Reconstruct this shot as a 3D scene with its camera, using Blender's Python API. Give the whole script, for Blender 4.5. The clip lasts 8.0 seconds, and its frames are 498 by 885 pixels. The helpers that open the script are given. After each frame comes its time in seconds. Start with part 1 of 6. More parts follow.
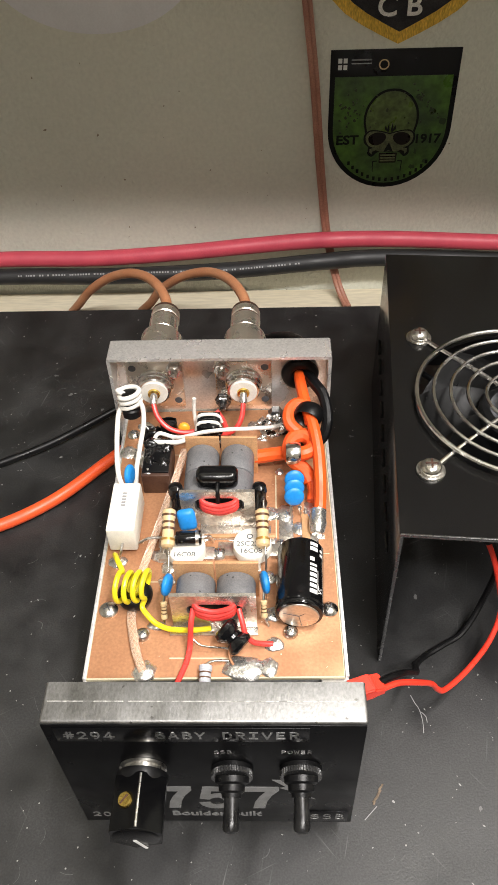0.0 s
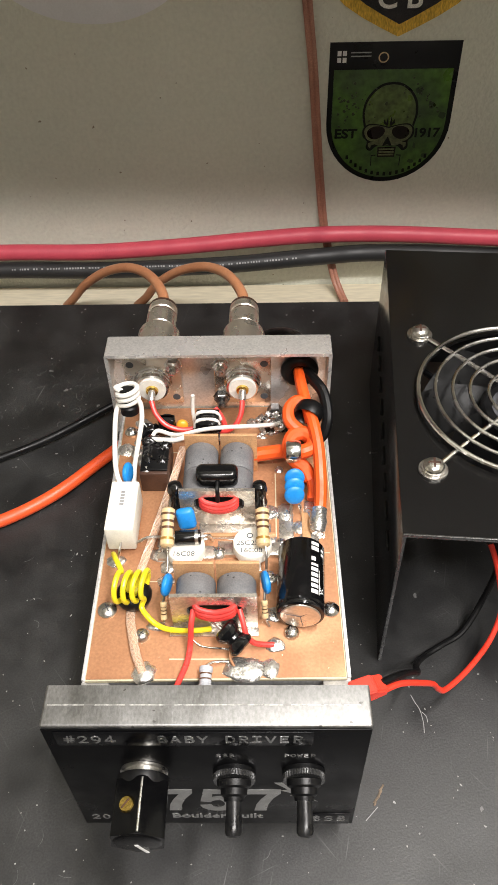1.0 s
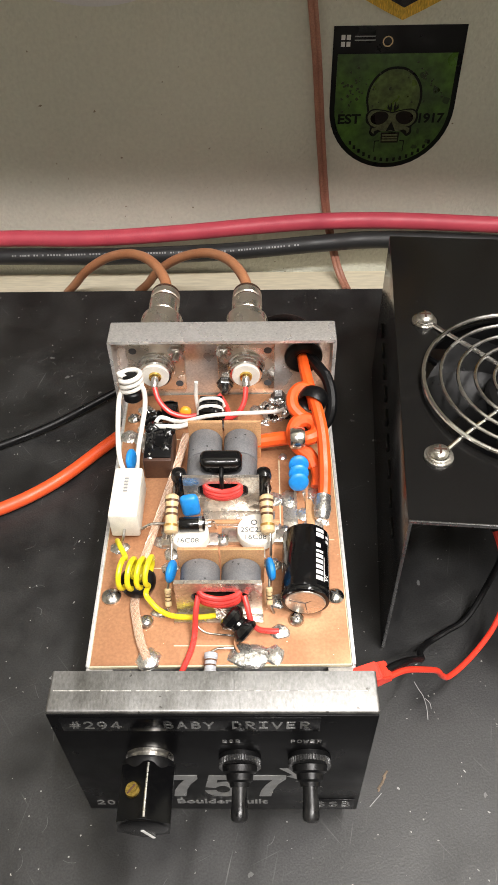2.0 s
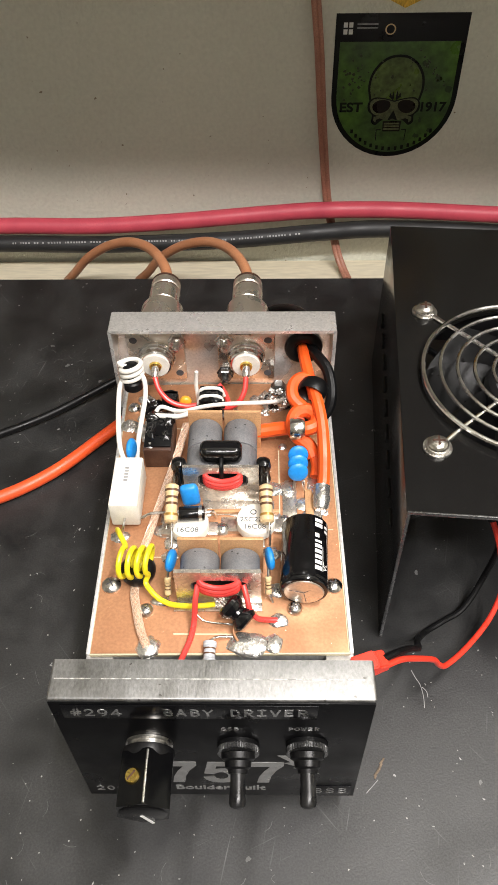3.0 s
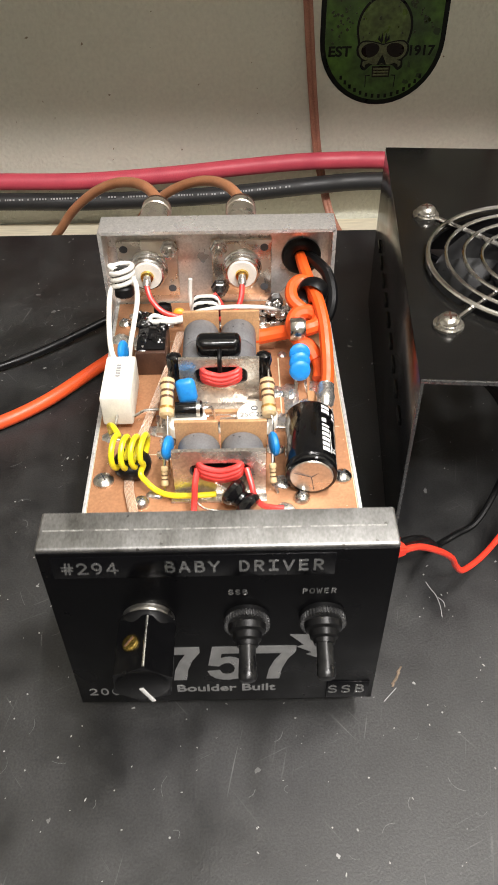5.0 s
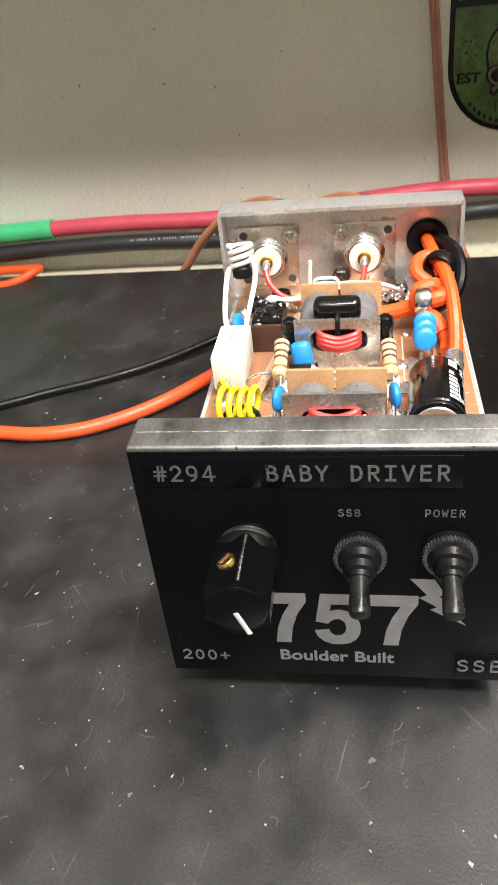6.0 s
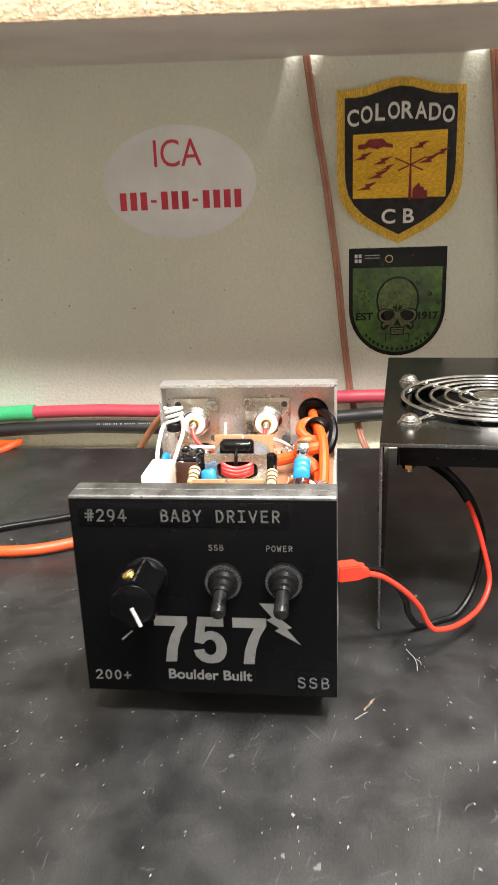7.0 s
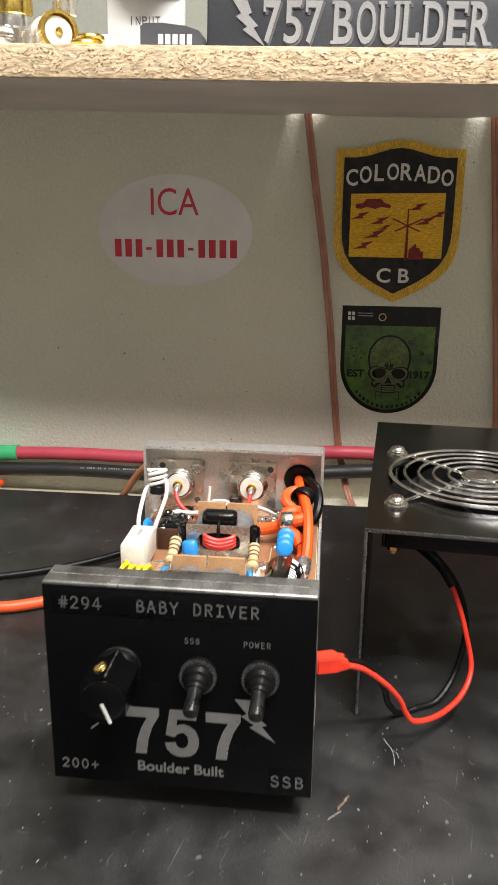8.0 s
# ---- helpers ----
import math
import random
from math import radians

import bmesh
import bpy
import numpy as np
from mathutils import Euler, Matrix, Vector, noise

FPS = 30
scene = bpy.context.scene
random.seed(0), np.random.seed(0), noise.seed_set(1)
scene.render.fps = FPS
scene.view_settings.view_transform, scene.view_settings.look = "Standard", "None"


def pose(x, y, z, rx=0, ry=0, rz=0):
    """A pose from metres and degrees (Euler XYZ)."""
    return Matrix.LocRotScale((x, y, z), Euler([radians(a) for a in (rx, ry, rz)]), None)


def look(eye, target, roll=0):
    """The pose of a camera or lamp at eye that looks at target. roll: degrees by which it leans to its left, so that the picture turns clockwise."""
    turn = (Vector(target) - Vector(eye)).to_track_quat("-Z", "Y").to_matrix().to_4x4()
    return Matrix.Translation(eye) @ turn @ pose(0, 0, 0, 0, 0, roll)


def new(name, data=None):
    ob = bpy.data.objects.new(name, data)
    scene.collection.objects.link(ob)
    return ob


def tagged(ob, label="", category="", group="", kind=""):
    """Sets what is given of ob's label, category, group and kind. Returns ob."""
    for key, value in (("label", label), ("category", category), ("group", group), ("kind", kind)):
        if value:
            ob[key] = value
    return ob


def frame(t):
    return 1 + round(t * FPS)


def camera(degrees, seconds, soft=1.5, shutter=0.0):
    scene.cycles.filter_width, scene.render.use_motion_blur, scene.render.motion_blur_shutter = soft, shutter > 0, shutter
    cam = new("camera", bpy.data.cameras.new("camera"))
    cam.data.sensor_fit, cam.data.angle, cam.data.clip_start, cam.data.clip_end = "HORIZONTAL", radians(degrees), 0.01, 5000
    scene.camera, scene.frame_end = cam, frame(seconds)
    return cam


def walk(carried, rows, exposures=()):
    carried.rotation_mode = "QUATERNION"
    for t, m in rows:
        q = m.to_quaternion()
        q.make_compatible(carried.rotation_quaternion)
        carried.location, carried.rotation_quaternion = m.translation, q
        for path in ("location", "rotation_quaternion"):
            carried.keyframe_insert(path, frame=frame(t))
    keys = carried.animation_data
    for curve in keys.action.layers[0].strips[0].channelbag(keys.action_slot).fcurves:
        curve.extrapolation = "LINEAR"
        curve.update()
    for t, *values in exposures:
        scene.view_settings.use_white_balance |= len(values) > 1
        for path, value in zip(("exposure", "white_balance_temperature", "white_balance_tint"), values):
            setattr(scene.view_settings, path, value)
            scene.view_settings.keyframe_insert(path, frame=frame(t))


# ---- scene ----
cam = camera(35.3, 8.0, 1.5, 0.25)
PATH = [
    (0, (0.022, -0.1, 0.316), (-0.044, 1.291, -1.119), -2.5),
    (0.5, (0.021, -0.1, 0.32), (-0.028, 1.287, -1.12), -1.9),
    (1, (0.018, -0.096, 0.315), (-0.024, 1.282, -1.133), -1.7),
    (2.5, (0.015, -0.096, 0.313), (-0.018, 1.252, -1.164), -1.3),
    (3, (0.015, -0.096, 0.315), (-0.019, 1.239, -1.174), -1.1),
    (3.5, (0.015, -0.093, 0.315), (-0.019, 1.235, -1.18), -1.0),
    (4, (0.013, -0.085, 0.314), (-0.021, 1.244, -1.181), -1.0),
    (4.2, (0.012, -0.09, 0.307), (-0.018, 1.235, -1.191), -1.6),
    (5.3, (0.002, -0.134, 0.232), (0.017, 1.351, -1.108), -0.6),
    (5.5, (-0.008, -0.131, 0.216), (-0.146, 1.373, -1.094), -4.1),
    (5.6, (-0.007, -0.132, 0.214), (-0.236, 1.376, -1.079), -6.4),
    (5.8, (0.003, -0.138, 0.206), (-0.311, 1.408, -1.024), -7.0),
    (6, (0.011, -0.148, 0.201), (-0.304, 1.465, -0.939), -6.8),
    (6.2, (0.009, -0.152, 0.187), (-0.3, 1.544, -0.827), -5.3),
    (6.5, (0.025, -0.183, 0.181), (-0.244, 1.629, -0.622), -3.6),
    (6.8, (0.036, -0.215, 0.191), (-0.204, 1.661, -0.46), -2.0),
    (7, (0.05, -0.254, 0.197), (-0.185, 1.636, -0.413), -2.2),
    (7.5, (0.05, -0.29, 0.222), (-0.154, 1.615, -0.354), -0.9),
    (8, (0.05, -0.24, 0.219), (-0.155, 1.669, -0.343), 0.6),
]
walk(cam, [(t, look(eye, target, roll)) for t, eye, target, roll in PATH],
     [(0, -0.05), (4.0, -0.05), (5.3, 0.12), (5.8, 0.33), (6.4, 0.76), (7.0, 0.80), (7.5, 0.30), (8.0, 0.10)])

# ---- world and light ----
world = bpy.data.worlds.new("room_air")
scene.world = world
world.use_nodes = True
world.node_tree.nodes["Background"].inputs[0].default_value = (0.9, 0.95, 1.0, 1)
world.node_tree.nodes["Background"].inputs[1].default_value = 0.02


def area_lamp(name, at, target, sx, sy, watts, color):
    data = bpy.data.lights.new(name, "AREA")
    data.shape, data.size, data.size_y, data.energy, data.color = "RECTANGLE", sx, sy, watts, color
    ob = new(name, data)
    ob.matrix_world = look(at, target)
    return ob


LAMP_WHITE = (1.0, 0.957, 0.930)
area_lamp("bench_lamp", (0.50, -0.12, 1.58), (0.36, -0.10, 0.0), 0.9, 0.10, 27, LAMP_WHITE)
area_lamp("room_tube_lamp", (0.42, -0.74, 1.56), (0.30, 0.10, 0.0), 1.2, 0.10, 43, LAMP_WHITE)
# unseen fill lamp, added to lift and soften the light under the shelf
rear_fill = area_lamp("rear_fill_lamp", (0.0, 0.0, 0.0), (0.0, 0.0, -1.0), 0.10, 1.8, 6, LAMP_WHITE)
rear_fill.matrix_world = pose(-0.15, -1.65, 1.60)

# ---- materials ----


def material(name, col, rough=0.5, metal=0.0, col2=None, scale=60.0, mix=0.5, fine=900.0, grain=0.12, bump=0.15,
             dist=0.0004, stretch=(1, 1, 1), rvar=0.12, coat=0.0, trans=0.0, spec=0.5):
    """A surface with a slow change of tone, a fine grain, and relief from the grain."""
    m = bpy.data.materials.new(name)
    m.use_nodes = True
    n, l = m.node_tree.nodes, m.node_tree.links
    b = n["Principled BSDF"]
    b.inputs["Metallic"].default_value = metal
    b.inputs["Coat Weight"].default_value = coat
    b.inputs["Transmission Weight"].default_value = trans
    b.inputs["Specular IOR Level"].default_value = spec
    co = n.new("ShaderNodeTexCoord")
    mp = n.new("ShaderNodeMapping")
    mp.inputs["Scale"].default_value = stretch
    l.new(co.outputs["Object"], mp.inputs["Vector"])
    big, small = n.new("ShaderNodeTexNoise"), n.new("ShaderNodeTexNoise")
    big.inputs["Scale"].default_value, big.inputs["Detail"].default_value = scale, 5
    small.inputs["Scale"].default_value, small.inputs["Detail"].default_value = fine, 4
    l.new(mp.outputs[0], big.inputs["Vector"])
    l.new(mp.outputs[0], small.inputs["Vector"])
    ramp = n.new("ShaderNodeValToRGB")
    ramp.color_ramp.elements[0].position, ramp.color_ramp.elements[1].position = 0.35, 0.68
    c2 = col2 or tuple(c * (1 - 0.35 * mix) for c in col)
    ramp.color_ramp.elements[0].color, ramp.color_ramp.elements[1].color = (*col, 1), (*c2, 1)
    l.new(big.outputs["Fac"], ramp.inputs["Fac"])
    mul = n.new("ShaderNodeMixRGB")
    mul.blend_type = "MULTIPLY"
    mul.inputs["Fac"].default_value = 1.0
    gr = n.new("ShaderNodeMapRange")
    gr.inputs["From Min"].default_value, gr.inputs["From Max"].default_value = 0.3, 0.7
    gr.inputs["To Min"].default_value, gr.inputs["To Max"].default_value = 1 - grain, 1 + grain
    l.new(small.outputs["Fac"], gr.inputs["Value"])
    l.new(ramp.outputs["Color"], mul.inputs["Color1"])
    l.new(gr.outputs["Result"], mul.inputs["Color2"])
    l.new(mul.outputs["Color"], b.inputs["Base Color"])
    rr = n.new("ShaderNodeMapRange")
    rr.inputs["From Min"].default_value, rr.inputs["From Max"].default_value = 0.3, 0.7
    rr.inputs["To Min"].default_value, rr.inputs["To Max"].default_value = max(0.02, rough - rvar), min(1, rough + rvar)
    l.new(big.outputs["Fac"], rr.inputs["Value"])
    l.new(rr.outputs["Result"], b.inputs["Roughness"])
    if bump:
        bp = n.new("ShaderNodeBump")
        bp.inputs["Strength"].default_value, bp.inputs["Distance"].default_value = bump, dist
        l.new(small.outputs["Fac"], bp.inputs["Height"])
        l.new(bp.outputs["Normal"], b.inputs["Normal"])
    return m


def speckle(m, col, scale, size, amount, seed=0.0, rough=None):
    """Scatters small marks of another colour over a material: crumbs, chips, pits."""
    n, l = m.node_tree.nodes, m.node_tree.links
    b = n["Principled BSDF"]
    co = n.new("ShaderNodeTexCoord")
    mp = n.new("ShaderNodeMapping")
    mp.inputs["Location"].default_value = (seed, seed * 1.7, seed * 0.3)
    l.new(co.outputs["Object"], mp.inputs["Vector"])
    warp = n.new("ShaderNodeTexNoise")
    warp.inputs["Scale"].default_value = scale * 4
    add = n.new("ShaderNodeMixRGB")
    add.blend_type, add.inputs["Fac"].default_value = "ADD", 0.35 / scale
    l.new(mp.outputs[0], warp.inputs["Vector"])
    l.new(mp.outputs[0], add.inputs["Color1"])
    l.new(warp.outputs["Color"], add.inputs["Color2"])
    v = n.new("ShaderNodeTexVoronoi")
    v.inputs["Scale"].default_value = scale
    l.new(add.outputs["Color"], v.inputs["Vector"])
    near = n.new("ShaderNodeMath")
    near.operation = "LESS_THAN"
    near.inputs[1].default_value = size
    l.new(v.outputs["Distance"], near.inputs[0])
    sep = n.new("ShaderNodeSeparateColor")
    l.new(v.outputs["Color"], sep.inputs[0])
    pick = n.new("ShaderNodeMath")
    pick.operation = "LESS_THAN"
    pick.inputs[1].default_value = amount
    l.new(sep.outputs[0], pick.inputs[0])
    both = n.new("ShaderNodeMath")
    both.operation = "MULTIPLY"
    l.new(near.outputs[0], both.inputs[0])
    l.new(pick.outputs[0], both.inputs[1])
    mx = n.new("ShaderNodeMixRGB")
    old = b.inputs["Base Color"].links[0].from_socket
    l.new(both.outputs[0], mx.inputs["Fac"])
    l.new(old, mx.inputs["Color1"])
    mx.inputs["Color2"].default_value = (*col, 1)
    l.new(mx.outputs["Color"], b.inputs["Base Color"])
    return m


def scratches(m, col, angle, seed):
    """Fine broken scratches of another tone, running one way."""
    n, l = m.node_tree.nodes, m.node_tree.links
    b = n["Principled BSDF"]
    co = n.new("ShaderNodeTexCoord")
    mp = n.new("ShaderNodeMapping")
    mp.vector_type = "TEXTURE"
    mp.inputs["Location"].default_value = (seed, seed * 0.6, 0)
    mp.inputs["Rotation"].default_value = (0, 0, math.radians(angle))
    mp.inputs["Scale"].default_value = (1.0, 0.035, 1.0)
    l.new(co.outputs["Object"], mp.inputs["Vector"])
    line, gap = n.new("ShaderNodeTexNoise"), n.new("ShaderNodeTexNoise")
    line.inputs["Scale"].default_value, line.inputs["Detail"].default_value = 26, 3
    gap.inputs["Scale"].default_value, gap.inputs["Detail"].default_value = 34, 2
    l.new(mp.outputs[0], line.inputs["Vector"])
    l.new(co.outputs["Object"], gap.inputs["Vector"])
    lr, gr = n.new("ShaderNodeMapRange"), n.new("ShaderNodeMapRange")
    lr.inputs["From Min"].default_value, lr.inputs["From Max"].default_value = 0.66, 0.74
    gr.inputs["From Min"].default_value, gr.inputs["From Max"].default_value = 0.50, 0.62
    l.new(line.outputs["Fac"], lr.inputs["Value"])
    l.new(gap.outputs["Fac"], gr.inputs["Value"])
    both = n.new("ShaderNodeMath")
    both.operation = "MULTIPLY"
    l.new(lr.outputs[0], both.inputs[0])
    l.new(gr.outputs[0], both.inputs[1])
    mx = n.new("ShaderNodeMixRGB")
    old = b.inputs["Base Color"].links[0].from_socket
    l.new(both.outputs[0], mx.inputs["Fac"])
    l.new(old, mx.inputs["Color1"])
    mx.inputs["Color2"].default_value = (*col, 1)
    l.new(mx.outputs["Color"], b.inputs["Base Color"])
    return m


MAT_RUBBER = material("black_rubber_mat", (0.0075, 0.0075, 0.0078), 0.46, col2=(0.021, 0.021, 0.0205), scale=34,
                      fine=1300, grain=0.55, bump=0.22, dist=0.0004, rvar=0.13, spec=0.64)
scratches(MAT_RUBBER, (0.075, 0.075, 0.073), 25, 0.0)
scratches(MAT_RUBBER, (0.06, 0.06, 0.058), -50, 4.0)
scratches(MAT_RUBBER, (0.07, 0.07, 0.068), 78, 9.0)
speckle(MAT_RUBBER, (0.10, 0.10, 0.097), 90, 0.10, 0.12, 5.3)
speckle(MAT_RUBBER, (0.24, 0.24, 0.23), 120, 0.06, 0.28)
speckle(MAT_RUBBER, (0.22, 0.22, 0.21), 210, 0.07, 0.16, 7.7)
MAT_RUBBER.node_tree.nodes["Principled BSDF"].inputs["Sheen Weight"].default_value = 0.13
MAT_RUBBER.node_tree.nodes["Principled BSDF"].inputs["Sheen Roughness"].default_value = 0.35
speckle(MAT_RUBBER, (0.30, 0.29, 0.27), 300, 0.09, 0.10, 3.1)
CRUMB = material("grey_dust_crumb", (0.30, 0.30, 0.285), 0.7, scale=300, fine=1500, grain=0.4)
SCUFF = material("grey_scuff", (0.085, 0.085, 0.083), 0.6, scale=300, fine=1500, grain=0.4)
WALL_PAINT = speckle(material("cream_wall_paint", (0.71, 0.71, 0.61), 0.6, col2=(0.63, 0.64, 0.55), scale=7, fine=420, grain=0.05,
                    bump=0.8, dist=0.0012), (0.25, 0.21, 0.15), 70, 0.05, 0.40)
speckle(WALL_PAINT, (0.34, 0.31, 0.24), 160, 0.07, 0.20, 2.3)
ROOM_PAINT = material("room_paint", (0.78, 0.75, 0.68), 0.7, scale=3, fine=200, grain=0.04)
BENCH_WOOD = material("bench_wood", (0.76, 0.69, 0.53), 0.5, col2=(0.68, 0.60, 0.44), scale=25, fine=500, stretch=(0.15, 1, 1), grain=0.12)
SHELF_PAINT = material("shelf_underside_paint", (0.62, 0.60, 0.58), 0.5, scale=12, fine=500, grain=0.06)
CHIPBOARD = material("pale_chipboard", (0.66, 0.53, 0.36), 0.75, col2=(0.54, 0.40, 0.25), scale=170, fine=420, grain=0.35, bump=0.6, dist=0.0012, stretch=(0.45, 1, 1.3))
LAVENDER = material("lavender_plastic", (0.34, 0.35, 0.58), 0.4, scale=200, fine=900, grain=0.06)
BRIGHT_BLUE = material("bright_blue_plastic", (0.10, 0.24, 0.75), 0.4, scale=200, fine=900, grain=0.06)
DIAL_YELLOW = material("pale_yellow_dial", (0.70, 0.58, 0.28), 0.45, scale=100, fine=900, grain=0.06)
CHIP_DARK = material("dark_wood_flake", (0.33, 0.20, 0.095), 0.8, fine=600, grain=0.3)
CHIP_PALE = material("pale_wood_flake", (0.70, 0.57, 0.39), 0.75, fine=600, grain=0.2)
ALU = material("brushed_aluminium", (0.70, 0.69, 0.68), 0.42, 0.6, col2=(0.58, 0.57, 0.56), scale=45, fine=700, grain=0.18, bump=0.2, dist=0.0002, stretch=(1, 1, 0.2))
ALU_WORN = speckle(material("worn_mill_aluminium", (0.235, 0.233, 0.23), 0.46, 1.0, col2=(0.31, 0.308, 0.304), scale=110, fine=1500, grain=0.18, bump=0.3,
                   dist=0.0002, stretch=(1, 0.55, 1)), (0.13, 0.125, 0.12), 330, 0.15, 0.25)
SCORED = speckle(material("bright_scored_aluminium", (0.62, 0.61, 0.60), 0.4, 0.8, scale=300, fine=900, grain=0.5), (0.30, 0.295, 0.29), 260, 0.4, 0.5)
PANEL_BLACK = material("black_panel_film", (0.0028, 0.0028, 0.0032), 0.34, spec=0.11, scale=50, fine=2500, grain=0.3, bump=0.15, dist=0.0001)
TAPE_BLACK = material("black_label_tape", (0.003, 0.003, 0.0037), 0.24, spec=0.16, scale=60, fine=2500, grain=0.2, bump=0.05)
PRINT = material("pale_grey_print", (0.62, 0.62, 0.60), 0.5, scale=200, fine=3000, grain=0.12, bump=0.0)
PANEL_PRINT = material("silver_foil_print", (0.62, 0.62, 0.61), 0.36, 0.92, scale=200, fine=3000, grain=0.12, bump=0.0)
TAPE_PRINT = material("dull_foil_tape_print", (0.46, 0.46, 0.45), 0.28, 0.95, scale=200, fine=3000, grain=0.12, bump=0.0)
TORN_WOOD = material("torn_brown_wood", (0.15, 0.11, 0.075), 0.8, fine=900, grain=0.4)
DARK_METAL = material("blackened_metal", (0.20, 0.20, 0.20), 0.28, 0.9, scale=200, fine=2000, grain=0.25)
WHITE_PRINT = material("white_print", (0.75, 0.75, 0.73), 0.5, scale=200, fine=3000, grain=0.05, bump=0.0)
COPPER = speckle(material("tarnished_copper_clad", (0.47, 0.235, 0.12), 0.54, 0.40, col2=(0.38, 0.178, 0.088), scale=55, fine=900, grain=0.12, bump=0.08,
                 dist=0.0002), (0.78, 0.62, 0.45), 420, 0.10, 0.12)
BACK_ALU = speckle(material("mill_aluminium_sheet", (0.77, 0.75, 0.73), 0.30, 0.72, col2=(0.66, 0.645, 0.62), scale=60, fine=1100, grain=0.15, bump=0.15, dist=0.0002), (0.34, 0.32, 0.30), 420, 0.12, 0.18)
FIBRE = material("glass_fibre_edge", (0.62, 0.55, 0.38), 0.6, fine=2000)
TAN_BOARD = material("tan_copper_plate", (0.58, 0.34, 0.17), 0.45, 0.25, col2=(0.48, 0.26, 0.13), scale=120, fine=1500, grain=0.15)
TIN = material("tinned_plate", (0.66, 0.63, 0.58), 0.28, 0.85, col2=(0.52, 0.45, 0.38), scale=150, fine=900, grain=0.2, bump=0.3, dist=0.0004)
SOLDER = material("shiny_solder", (0.78, 0.76, 0.72), 0.26, 0.9, col2=(0.60, 0.58, 0.55), scale=250, fine=700, grain=0.2, bump=0.5, dist=0.0006)
STEEL = material("zinc_steel", (0.66, 0.64, 0.60), 0.28, 1.0, scale=150, fine=1500, grain=0.15)
CHROME = material("bright_chrome_wire", (0.84, 0.83, 0.81), 0.22, 1.0, scale=100, fine=1500, grain=0.05, bump=0.02)
NICKEL = material("dull_nickel", (0.80, 0.75, 0.67), 0.29, 0.92, col2=(0.70, 0.62, 0.53), scale=120, fine=1500, grain=0.04, bump=0.04)
GOLD = material("gold_plate", (0.85, 0.60, 0.16), 0.22, 1.0, scale=150, fine=900, grain=0.1)
FERRITE = speckle(material("grey_ferrite", (0.155, 0.155, 0.160), 0.55, col2=(0.115, 0.115, 0.12), scale=150, fine=1800, grain=0.2, bump=0.2, dist=0.0002),
                  (0.03, 0.03, 0.03), 500, 0.2, 0.12)
BLACK_GLOSS = material("glossy_black_epoxy", (0.005, 0.005, 0.0055), 0.14, scale=200, fine=900, grain=0.1, bump=0.1, dist=0.0004)
KNOB_BLACK = material("glossy_knob_plastic", (0.0025, 0.0025, 0.0028), 0.17, spec=0.2, scale=150, fine=1800, grain=0.2, bump=0.05)
BLACK_PLASTIC = material("black_plastic", (0.004, 0.004, 0.0044), 0.36, spec=0.25, scale=150, fine=1800, grain=0.2, bump=0.1)
BLACK_RUBBER = material("black_rubber_sleeve", (0.0045, 0.0045, 0.0048), 0.38, spec=0.24, scale=150, fine=1500, grain=0.2)
BROWN_PLASTIC = material("brown_black_plastic", (0.06, 0.028, 0.018), 0.4, scale=150, fine=1500, grain=0.2)
WHITE_CERAMIC = material("white_ceramic", (0.80, 0.77, 0.68), 0.5, scale=150, fine=1500, grain=0.05)
WHITE_PTFE = material("white_ptfe", (0.82, 0.79, 0.72), 0.4, scale=150, fine=1500, grain=0.05)
WHITE_WIRE = material("white_wire_jacket", (0.80, 0.78, 0.72), 0.38, scale=150, fine=1500, grain=0.05)
RED_WIRE = material("red_wire_jacket", (0.72, 0.055, 0.045), 0.36, col2=(0.60, 0.04, 0.035), scale=150, fine=1500, grain=0.08)
WORN_BLACK = material("worn_black_sleeve", (0.0045, 0.0045, 0.005), 0.34, col2=(0.014, 0.014, 0.014), scale=160, fine=900, grain=0.3, spec=0.35)
SUPPLY_RED = material("red_supply_jacket", (0.80, 0.095, 0.022), 0.4, col2=(0.70, 0.08, 0.02), scale=90, fine=1500, grain=0.08)
ORANGE_WIRE = material("orange_red_silicone_jacket", (0.80, 0.098, 0.012), 0.5, col2=(0.70, 0.08, 0.01), scale=150, fine=1500, grain=0.06)
LEAD_WIRE = material("bright_red_lead", (0.80, 0.045, 0.022), 0.38, scale=150, fine=1500, grain=0.06)
YELLOW_WIRE = material("yellow_wire_jacket", (0.84, 0.70, 0.02), 0.36, scale=150, fine=1500, grain=0.06)
BATTERY_RED = material("dusty_red_battery_cable", (0.55, 0.07, 0.10), 0.5, col2=(0.46, 0.05, 0.08), scale=60, fine=1500, grain=0.1)
BATTERY_BLACK = material("dusty_black_battery_cable", (0.022, 0.022, 0.023), 0.5, col2=(0.014, 0.014, 0.014), scale=60, fine=1500, grain=0.2)
GREEN_SLEEVE = material("green_heat_shrink", (0.06, 0.50, 0.20), 0.4, scale=60, fine=1500, grain=0.1)
COAX = material("brown_coax_jacket", (0.53, 0.235, 0.115), 0.4, col2=(0.45, 0.185, 0.085), scale=60, fine=1500, grain=0.1)
BRAID = material("tinned_copper_braid", (0.74, 0.52, 0.38), 0.4, 0.6, col2=(0.60, 0.37, 0.25), scale=700, fine=1800, grain=0.25, bump=0.6, dist=0.0005)
BRAID_PALE = material("pale_tinned_strand", (0.84, 0.70, 0.58), 0.35, 0.6, col2=(0.72, 0.52, 0.40), scale=500, fine=1500, grain=0.2)
